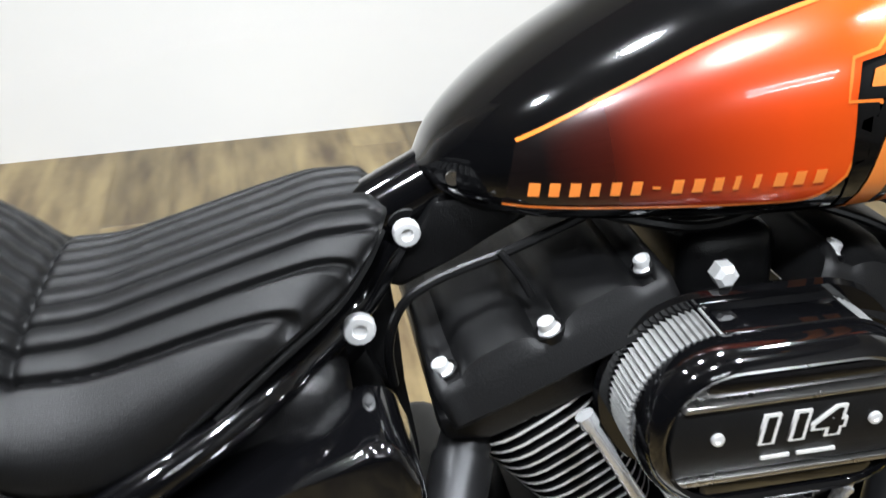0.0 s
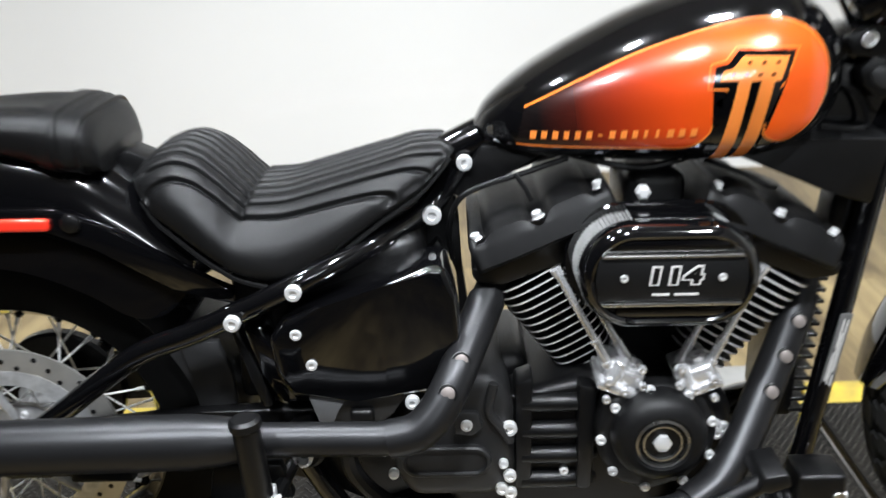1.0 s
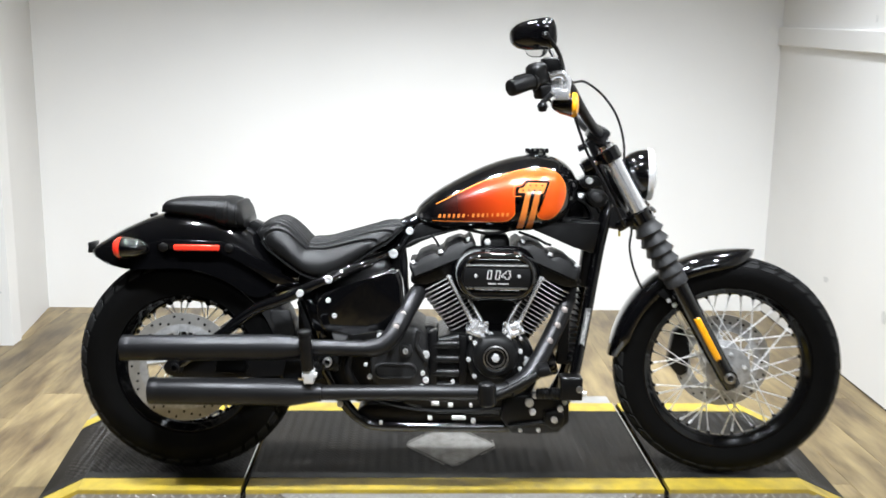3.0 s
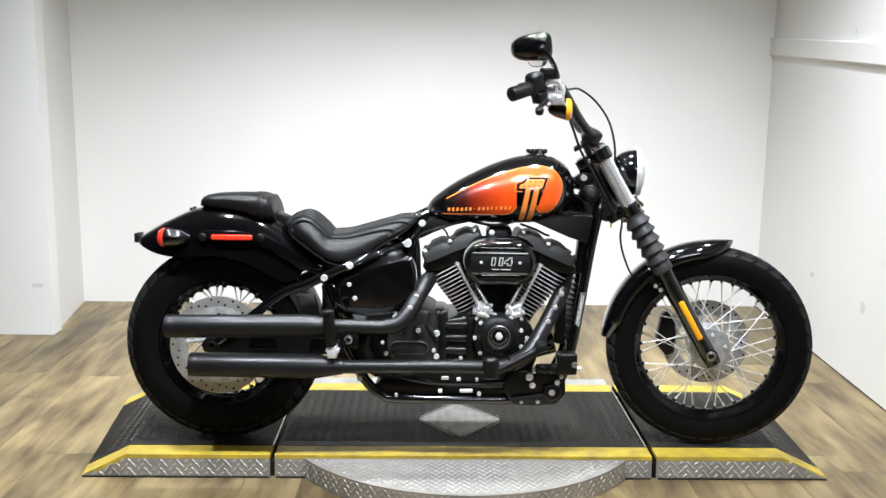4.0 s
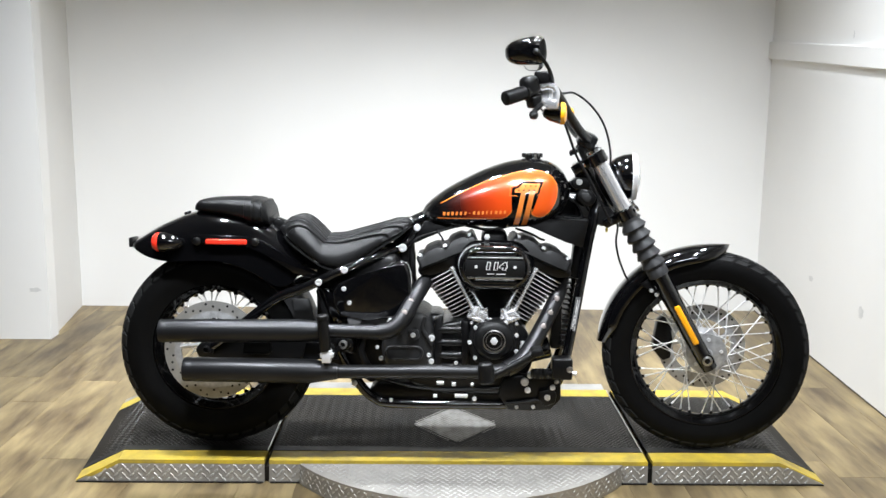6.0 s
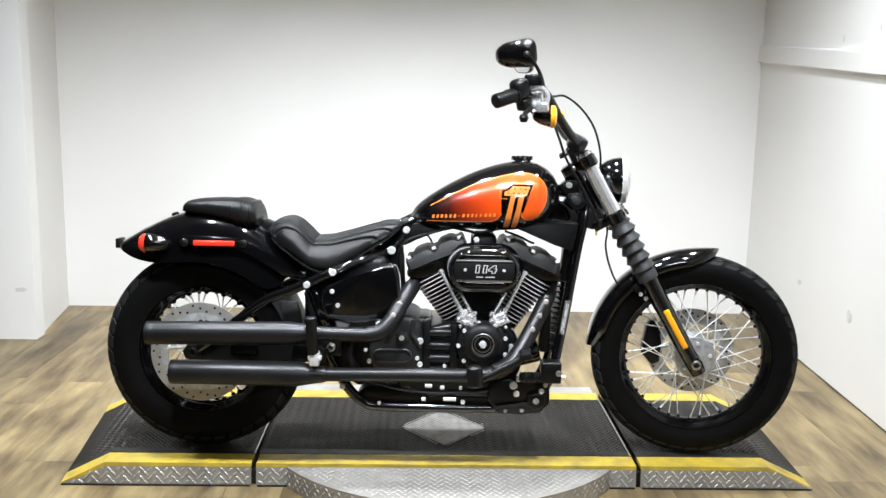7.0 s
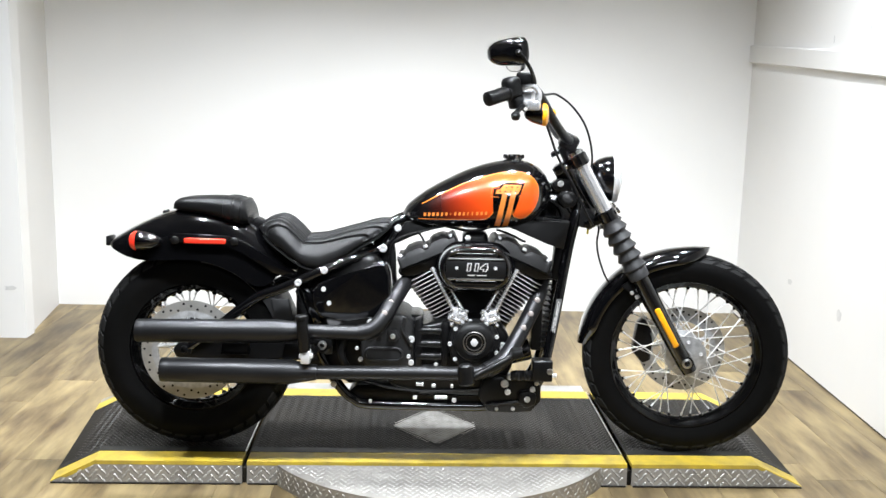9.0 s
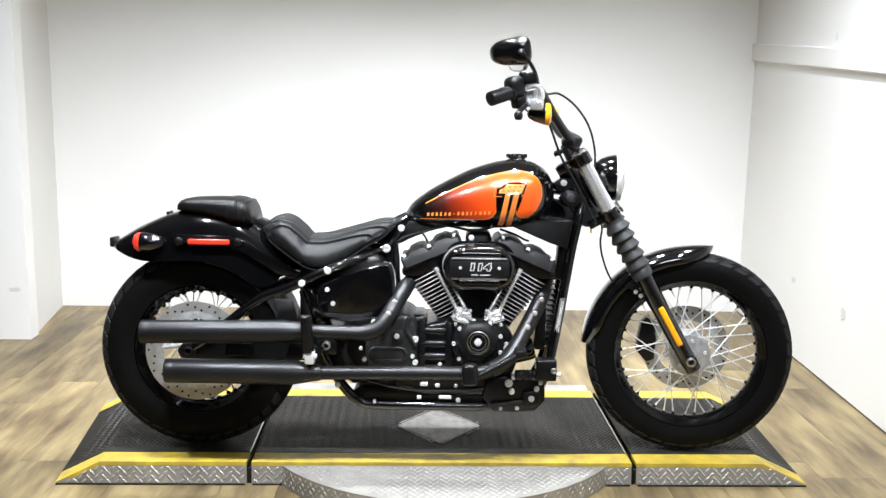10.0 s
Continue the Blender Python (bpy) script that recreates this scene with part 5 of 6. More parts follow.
# pushrod tubes and tappet blocks
for (x0, z0), (x1, z1), off in (((0.906, 0.486), (0.826, 0.632), 0), ((0.938, 0.478), (0.866, 0.600), 1), ((1.026, 0.486), (1.100, 0.632), 0), ((0.994, 0.478), (1.062, 0.600), 1)):
    y0, y1 = (-0.176, -0.158) if not off else (-0.150, -0.120)
    a, b = Vector((x0, y0, z0)), Vector((x1, y1, z1))
    stops = [(0.0, 0.0095), (0.04, 0.0095), (0.045, 0.0078), (0.10, 0.0078), (0.105, 0.0092), (0.13, 0.0092), (0.135, 0.0070), (0.30, 0.0070), (0.305, 0.0080), (0.33, 0.0080), (0.335, 0.0056), (0.93, 0.0056), (0.935, 0.0078), (1.0, 0.0078)]
    part("pushrod_tube", tube(bmesh.new(), [a.lerp(b, q) for q, r in stops], [r for q, r in stops], 16), POLISHED, engine, "chrome pushrod tube")
for s, cx in ((-1, 0.918), (1, 1.014)):
    lean = pose(cx, 0, 0.482, 0, s * -22, 0)
    bm = box(bmesh.new(), (-0.031, -0.190, -0.024), (0.031, -0.11, -0.010), 0.004, 2, lean)
    box(bm, (-0.026, -0.186, -0.012), (0.026, -0.115, 0.014), 0.006, 3, lean)
    for dx, dy, r in ((-0.013, -0.178, 0.0120), (0.013, -0.160, 0.0120)):
        lathe(bm, [(r, -0.012), (r, 0.010), (r * 0.85, 0.014), (r * 0.85, 0.020), (r * 0.7, 0.022)], lean @ Matrix.Translation((dx, dy, 0.0)), 18)
    tb = part("tappet_block", bm, POLISHED, engine, "polished tappet block")
    for dx, dz in ((-0.024, -0.016), (0.024, -0.016), (0.0, -0.014), (-0.022, 0.010), (0.022, 0.010)):
        one_bolt(tb, (cx + dx, -0.193, 0.482 + dz - s * dx * 0.38), 0.0056, 0.007, POLISHED)

# air cleaner
def stadium(cx, cz, hx, hz, n=20):
    r = hz
    out = []
    for k in range(n + 1):
        a = -math.pi / 2 + math.pi * k / n
        out.append((cx + hx - r + r * math.cos(a), cz + r * math.sin(a)))
    for k in range(n + 1):
        a = math.pi / 2 + math.pi * k / n
        out.append((cx - hx + r + r * math.cos(a), cz + r * math.sin(a)))
    return out


def stadium_loft(rows, cx=0.965, cz=0.638, n=22):
    bm = bmesh.new()
    loft(bm, [[(x, y, z) for x, z in stadium(cx, cz, hx, hz, n)] for y, hx, hz in rows])
    return bm


air = part("air_cleaner", stadium_loft([(-0.120, 0.085, 0.045), (-0.186, 0.106, 0.062), (-0.186, 0.1135, 0.0695), (-0.196, 0.1145, 0.0705), (-0.204, 0.1135, 0.0695), (-0.212, 0.1105, 0.0665), (-0.2175, 0.1055, 0.0615), (-0.2195, 0.1010, 0.0570),
                                        (-0.2180, 0.0975, 0.0535), (-0.2135, 0.0960, 0.0520)]), GLOSS, engine, "oval gloss black air cleaner")
bm = bmesh.new()
o = stadium(0.960, 0.641, 0.111, 0.067, 80)
pleat = []
for k, (x, z) in enumerate(o):
    s = 0.0 if k % 2 else 0.0045
    d = Vector((x - 0.960, z - 0.641)).normalized()
    pleat.append((x - d.x * s, z - d.y * s))
loft(bm, [[(x, -0.148, z) for x, z in pleat], [(x, -0.1875, z) for x, z in pleat]])
part("filter_element", bm, FILTER, air, "pale pleated filter element", smooth=False)
part("cover_hood", prism(bmesh.new(), [(0.912, 0.703), (0.920, 0.7095), (1.020, 0.7095), (1.032, 0.700)], -0.188, -0.146, 0.002), GLOSS, air)
part("filter_back", stadium_loft([(-0.128, 0.121, 0.075), (-0.134, 0.126, 0.080), (-0.141, 0.128, 0.082), (-0.146, 0.125, 0.079), (-0.146, 0.114, 0.070)], 0.966, 0.636), GLOSS, air)
for z0, z1 in ((0.6680, 0.6725), (0.6080, 0.6035)):
    part("face_rail", prism(bmesh.new(), [(0.876, z0), (0.880, z1), (1.050, z1), (1.054, z0)], -0.2235, -0.212, 0.0016), STEEL, air, "bright raised rail")
for z in (0.6815, 0.5945):
    part("face_bow", stadium_loft([(-0.211, 0.070, 0.0085), (-0.2165, 0.068, 0.0070), (-0.2175, 0.064, 0.0040)], 0.965, z), GLOSS, air)
part("face_panel", prism(bmesh.new(), [(0.872, 0.6085), (0.870, 0.638), (0.872, 0.6675), (1.058, 0.6675), (1.060, 0.638), (1.058, 0.6085)], -0.2195, -0.21, 0.003), WRINKLE, air)
for x in (0.905, 1.027):
    one_bolt(air, (x, -0.2195, 0.641), 0.0052, 0.005)


def lettering(text, size, m, mat, parent, label, name="lettering", depth=0.0012, shear=0.0, offset=0.0):
    cu = bpy.data.curves.new(name, "FONT")
    cu.body, cu.size, cu.align_x, cu.align_y, cu.extrude, cu.shear, cu.offset, cu.space_character = text, size, "CENTER", "CENTER", depth, shear, offset, 1.17
    tmp = bpy.data.objects.new("tmp", cu)
    scene.collection.objects.link(tmp)
    bpy.context.view_layer.update()
    me = bpy.data.meshes.new_from_object(tmp.evaluated_get(bpy.context.evaluated_depsgraph_get()))
    bpy.data.objects.remove(tmp)
    me.name = name
    me.materials.clear()
    me.materials.append(mat)
    ob = new(name, me)
    ob.parent = parent
    ob.matrix_basis = m
    return tagged(ob, label)


face = Matrix.Translation((0.966, -0.2205, 0.6430)) @ Matrix.Rotation(radians(90), 4, "X")
wide = Matrix.Diagonal((1.30, 0.92, 1, 1))
lettering("114", 0.0310, face @ wide, PALE, air, "bright outlined number 114", "number", 0.0012, 0.10, 0.0034)
lettering("114", 0.0310, face @ Matrix.Translation((0, 0, 0.0010)) @ wide, SATIN, air, "dark fill of the number 114", "number_fill", 0.0006, 0.10, 0.0012)
for x0, x1 in ((0.940, 0.962), (0.968, 0.998)):
    part("letter_bar", box(bmesh.new(), (x0, -0.2215, 0.6178), (x1, -0.2190, 0.6202)), PALE, air)

# gearbox side
gear = part("gearbox", prism(bmesh.new(), [(0.612, 0.42), (0.640, 0.462), (0.690, 0.482), (0.745, 0.482), (0.772, 0.445), (0.776, 0.310), (0.745, 0.285), (0.628, 0.285), (0.602, 0.330), (0.600, 0.385)], -0.165, 0.12, 0.022, 4), CASE, engine, "matte black gearbox cover")
part("gear_plate", stadium_loft([(-0.155, 0.064, 0.025), (-0.172, 0.063, 0.024), (-0.1745, 0.060, 0.0215), (-0.1745, 0.057, 0.0185), (-0.170, 0.055, 0.0165)], 0.678, 0.351), CASE, gear, angle=30)
part("gear_boss", prism(bmesh.new(), [(0.690, 0.430), (0.722, 0.430), (0.730, 0.405), (0.715, 0.392), (0.690, 0.395)], -0.174, -0.16, 0.004), CASE, gear)
part("gear_rib", tube(bmesh.new(), smooth_path([(0.745, -0.166, 0.470), (0.738, -0.168, 0.43), (0.755, -0.168, 0.402), (0.768, -0.166, 0.38)]), 0.007, 10), CASE, gear)
for at, r in (((0.635, -0.192, 0.458), 0.0100), ((0.584, -0.17, 0.404), 0.0080), ((0.707, -0.174, 0.411), 0.0085), ((0.766, -0.168, 0.401), 0.0110), ((0.758, -0.168, 0.345), 0.0070), ((0.767, -0.168, 0.325), 0.0092),
              ((0.756, -0.168, 0.304), 0.0090), ((0.768, -0.168, 0.297), 0.0090), ((0.592, -0.17, 0.369), 0.0060), ((0.604, -0.17, 0.333), 0.0075)):
    one_bolt(gear, at, r, 0.009)
for k, z in enumerate((0.424, 0.381, 0.340, 0.300)):
    lf = part("lifter_rib", tube(bmesh.new(), [(0.782, -0.135, z), (0.786, -0.137, z), (0.872, -0.137, z), (0.890, -0.13, z)], [0.011, 0.014, 0.014, 0.010], 16), SATIN, engine, "black round casting rib")
    if k == 0:
        one_bolt(lf, (0, 0, 0), 0.011, 0.008, m=Matrix.Translation((0.782, -0.135, z)) @ Matrix.Rotation(radians(-90), 4, "Z"))
for at, r in (((0.842, -0.14, 0.384), 0.0075), ((0.846, -0.14, 0.315), 0.0065), ((1.060, -0.14, 0.372), 0.009), ((1.070, -0.14, 0.380), 0.009), ((1.060, -0.14, 0.385), 0.007)):
    one_bolt(engine, at, r, 0.010)
part("case_web", prism(bmesh.new(), [(0.775, 0.46), (0.80, 0.47), (0.80, 0.29), (0.775, 0.29)], -0.150, -0.10, 0.006), SATIN, engine)
part("case_web", prism(bmesh.new(), [(0.862, 0.46), (0.89, 0.455), (0.885, 0.29), (0.862, 0.29)], -0.155, -0.10, 0.008), SATIN, engine)
one_bolt(engine, (0.946, -0.262, 0.292), 0.0125, 0.010)
for at, r in (((1.024, -0.150, 0.184), 0.0070), ((1.091, -0.150, 0.189), 0.0070)):
    one_bolt(engine, at, r, 0.008)
part("oil_filter", lathe(bmesh.new(), [(0, 0), (0.036, 0), (0.038, 0.006), (0.038, 0.07), (0.034, 0.078), (0, 0.08)], pose(1.085, -0.02, 0.33, 0, 75, 0), 32), GLOSS, engine)

part("frame_gusset", prism(bmesh.new(), [(0.64, 0.50), (0.645, 0.60), (0.672, 0.63), (0.70, 0.56), (0.70, 0.48)], -0.02, 0.08, 0.006), SATIN, frame_part)

# -- exhaust --
REAR_PIPE = [(0.770, -0.030, 0.606), (0.757, -0.072, 0.596), (0.738, -0.112, 0.572), (0.721, -0.148, 0.546), (0.703, -0.184, 0.519), (0.685, -0.213, 0.489), (0.664, -0.231, 0.460), (0.640, -0.239, 0.441), (0.605, -0.240, 0.4325), (0.54, -0.240, 0.4325)]
FRONT_PIPE = [(1.200, -0.010, 0.600), (1.197, -0.040, 0.585), (1.186, -0.062, 0.555), (1.171, -0.082, 0.521), (1.149, -0.105, 0.480), (1.125, -0.131, 0.439), (1.098, -0.160, 0.396), (1.072, -0.186, 0.362), (1.042, -0.211, 0.336), (1.003, -0.233, 0.319), (0.950, -0.246, 0.312)]
exhaust = part("exhaust", tube(bmesh.new(), smooth_path(REAR_PIPE + [(0.43, -0.240, 0.4335)], 7), 0.0225, 20), EXHAUST, bike, "matte black two-into-two exhaust")
part("front_header", tube(bmesh.new(), smooth_path(FRONT_PIPE + [(0.80, -0.250, 0.311), (0.473, -0.250, 0.3055)], 7), 0.0215, 20), EXHAUST, exhaust)


def muffler(x0, x1, x2, y, z0, z1, r, r2):
    m = Matrix.Translation((x0, y, z0)) @ Vector((x2 - x0, 0, z1 - z0)).to_track_quat("Z", "Y").to_matrix().to_4x4()
    L, S = x2 - x0, x1 - x0
    return lathe(bmesh.new(), [(0, 0.028), (r * 0.82, 0.028), (r * 0.86, 0.0), (r * 0.97, 0.0), (r, 0.004), (r, 0.020), (r * 0.988, 0.024), (r * 0.988, 0.030), (r, 0.034), (r, S * 0.6), (r, S), (r2 * 1.30, S + (L - S) * 0.55), (r2 * 1.02, L), (r2 * 0.9, L), (0, L)], m, 44)


part("upper_muffler", muffler(-0.089, 0.350, 0.430, -0.240, 0.4245, 0.4335, 0.0365, 0.0245), EXHAUST, exhaust)
part("lower_muffler", muffler(-0.010, 0.390, 0.475, -0.252, 0.3055, 0.3065, 0.0385, 0.0235), EXHAUST, exhaust)
for pipe, at in ((REAR_PIPE[2:9], ((0.7185, -0.1745, 0.552), (0.701, -0.2110, 0.527), (0.683, -0.2405, 0.496))), (FRONT_PIPE[2:10], ((1.172, -0.1105, 0.528), (1.150, -0.1340, 0.486), (1.126, -0.1600, 0.445)))):
    part("heat_shield", tube(bmesh.new(), smooth_path([(x, y - 0.003, z) for x, y, z in pipe], 7), 0.0258, 24), EXHAUST, exhaust)
    for x, y, z in at:
        slot = side_axis(x, z, y) @ Matrix.Rotation(radians(-18), 4, "X")
        part("screw_recess", lathe(bmesh.new(), [(0.0125, -0.004), (0.0125, 0.0006), (0.0112, 0.0012), (0.0105, -0.0004), (0, -0.0004)], slot, 20), SATIN, exhaust)
        part("shield_clamp", lathe(bmesh.new(), [(0, -0.003), (0.0094, -0.003), (0.0090, 0.0014), (0.0062, 0.0026), (0, 0.0026)], slot, 18), CLAMP, exhaust, "bright round clamp screw")
part("muffler_hanger", prism(bmesh.new(), [(0.37, 0.392), (0.46, 0.392), (0.475, 0.34), (0.36, 0.34)], -0.235, -0.215, 0.004), SATIN, exhaust)
part("catalyst_box", prism(bmesh.new(), [(0.165, 0.385), (0.245, 0.385), (0.25, 0.345), (0.16, 0.345)], -0.20, -0.15, 0.006), SATIN, exhaust)

# footpegs and forward controls
peg = part("passenger_peg", lathe(bmesh.new(), [(0, 0), (0.016, 0), (0.018, 0.004), (0.0175, 0.10), (0.0205, 0.103), (0.0205, 0.112), (0.016, 0.116), (0, 0.116)], pose(0.441, -0.287, 0.378, 0, -5, 0), 22), PLASTIC, bike, "folded black rubber footpeg")
bm = box(bmesh.new(), (0.430, -0.299, 0.342), (0.459, -0.262, 0.384), 0.004, 2)
box(bm, (0.424, -0.292, 0.358), (0.466, -0.270, 0.372), 0.003, 2)
part("peg_hinge", bm, BOLT, peg, "bright peg hinge")
part("peg_arm", tube(bmesh.new(), [(0.448, -0.28, 0.352), (0.470, -0.20, 0.372)], 0.010, 10), SATIN, peg)
rp = part("rider_peg", lathe(bmesh.new(), [(0, 0), (0.022, 0), (0.026, 0.006), (0.024, 0.022), (0.026, 0.044), (0.023, 0.060), (0.016, 0.066), (0, 0.066)], pose(0.943, -0.276, 0.283, 0, -4, 0), 20), PLASTIC, bike, "black rubber rider footpeg")
part("brake_pedal", tube(bmesh.new(), smooth_path([(0.965, -0.268, 0.306), (1.02, -0.268, 0.335), (1.075, -0.266, 0.366), (1.100, -0.264, 0.382)]), 0.0125, 12), SATIN, rp, "black brake pedal arm")
part("pedal_pad", prism(bmesh.new(), [(1.076, 0.372), (1.082, 0.391), (1.112, 0.396), (1.119, 0.378), (1.090, 0.366)], -0.285, -0.215, 0.004), PLASTIC, rp, "ribbed black rubber pedal pad")
fc = part("brake_reservoir", box(bmesh.new(), (1.152, -0.225, 0.284), (1.216, -0.165, 0.352), 0.006, 3), SATIN, bike, "black rear brake reservoir")
one_bolt(fc, (1.207, -0.225, 0.318), 0.010, 0.006, STEEL)
part("brake_cylinder", tube(bmesh.new(), [(1.085 + 0.0058 * q, -0.195, 0.297) for q in range(13)], [0.010, 0.017, 0.015, 0.018, 0.0155, 0.0185, 0.016, 0.0185, 0.016, 0.0185, 0.016, 0.0185, 0.0165], 18), SATIN, fc)
part("banjo", lathe(bmesh.new(), [(0, 0), (0.007, 0), (0.007, 0.014), (0, 0.014)], pose(1.218, -0.19, 0.298, 0, 90, 0), 14), BOLT, fc)
part("control_plate", prism(bmesh.new(), [(1.00, 0.275), (1.06, 0.285), (1.12, 0.272), (1.165, 0.280), (1.186, 0.258), (1.188, 0.205), (1.156, 0.170), (1.09, 0.167), (1.02, 0.167), (0.985, 0.215)], -0.165, -0.11, 0.006), PLASTIC, fc)
part("control_boss", prism(bmesh.new(), [(1.112, 0.238), (1.150, 0.246), (1.174, 0.228), (1.168, 0.196), (1.140, 0.184), (1.114, 0.200)], -0.182, -0.16, 0.008, 3), SATIN, fc)
part("link_rod", tube(bmesh.new(), [(1.010, -0.172, 0.192), (1.125, -0.172, 0.206)], 0.006, 10), SATIN, fc)
for at, r in (((1.142, -0.182, 0.216), 0.010), ((1.045, -0.165, 0.178), 0.0062), ((1.098, -0.165, 0.180), 0.0068), ((1.172, -0.165, 0.265), 0.0075)):
    one_bolt(fc, at, r, 0.008)
for at, r in (((1.068, -0.186, 0.267), 0.0130), ((1.084, -0.186, 0.288), 0.009), ((1.078, -0.186, 0.240), 0.010), ((1.158, -0.186, 0.250), 0.009)):
    one_bolt(fc, at, r, 0.010)
part("rear_casing", prism(bmesh.new(), [(0.405, 0.44), (0.50, 0.45), (0.64, 0.47), (0.66, 0.27), (0.56, 0.23), (0.52, 0.275), (0.415, 0.285)], -0.098, 0.098, 0.012), SATIN, bike)
# under-engine pieces
part("belly_pan", prism(bmesh.new(), [(0.56, 0.215), (0.60, 0.172), (1.03, 0.172), (1.14, 0.205), (1.10, 0.24), (0.60, 0.24)], -0.115, 0.115, 0.008), SATIN, bike)
for x, z, w in ((0.635, 0.187, 0.010), (0.795, 0.247, 0.024), (0.84, 0.243, 0.014), (0.90, 0.243, 0.010), (0.865, 0.205, 0.042), (0.78, 0.203, 0.014)):
    part("clip", box(bmesh.new(), (x - w / 2, -0.142, z - 0.006), (x + w / 2, -0.132, z + 0.006), 0.002, 1), BOLT, bike)
one_bolt(bike, (0.515, -0.142, 0.242), 0.0095, 0.008)
one_bolt(bike, (0.908, -0.142, 0.197), 0.0075, 0.008)
part("brake_line", tube(bmesh.new(), smooth_path([(1.10, -0.13, 0.245), (0.95, -0.142, 0.232), (0.80, -0.142, 0.226), (0.70, -0.142, 0.235), (0.60, -0.135, 0.26)]), 0.004, 8), PLASTIC, bike)
part("rear_brake_line", tube(bmesh.new(), smooth_path([(0.60, -0.145, 0.26), (0.56, -0.148, 0.30), (0.54, -0.15, 0.345), (0.55, -0.15, 0.40)]), 0.013, 10), PLASTIC, bike)
# regulator behind the down tube
bm = box(bmesh.new(), (1.160, -0.060, 0.35), (1.196, 0.060, 0.60), 0.006, 2, None)
rg = part("regulator", bm, SATIN, bike, "black finned regulator")
for k in range(14):
    z = 0.362 + k * 0.0175
    part("cooling_fin", box(bmesh.new(), (1.190 + 0.0011 * k, -0.064, z - 0.003), (1.212 + 0.0011 * k, 0.064, z + 0.003), 0.001, 1), SATIN, rg)
part("warning_label", prism(bmesh.new(), [(1.219, 0.415), (1.236, 0.415), (1.254, 0.530), (1.237, 0.530)], -0.0925, -0.0900), LABEL, frame_part, "grey printed label on the down tube")
for k, (q, z0, z1) in enumerate(((0.0025, 0.425, 0.470), (0.0060, 0.420, 0.500), (0.0095, 0.440, 0.520), (0.0040, 0.478, 0.522), (0.0110, 0.418, 0.434))):
    x0 = 1.220 + q
    part("label_bar", prism(bmesh.new(), [(x0 + (z - 0.415) * 0.165 + d, z) for z, d in ((z0, 0), (z0, 0.0018), (z1, 0.0018), (z1, 0))], -0.0940, -0.0922), PALE, frame_part)

# -- front end --
def clamp(s0, s1, n0, n1):
    bm = bmesh.new()
    rows = [fork_at(s, n, 0) for s, n in ((s0, n0), (s0, n1), (s1, n1), (s1, n0))]
    prism(bm, [(p.x, p.z) for p in rows], -0.075, 0.075, 0.006, 2)
    for y in (-0.088, 0.088):
        tube(bm, [fork_at(s0 - 0.004, 0.055, y), fork_at(s0, 0.055, y), fork_at(s1, 0.055, y), fork_at(s1 + 0.004, 0.055, y)], [0.026, 0.0315, 0.0315, 0.027], 26)
    return bm


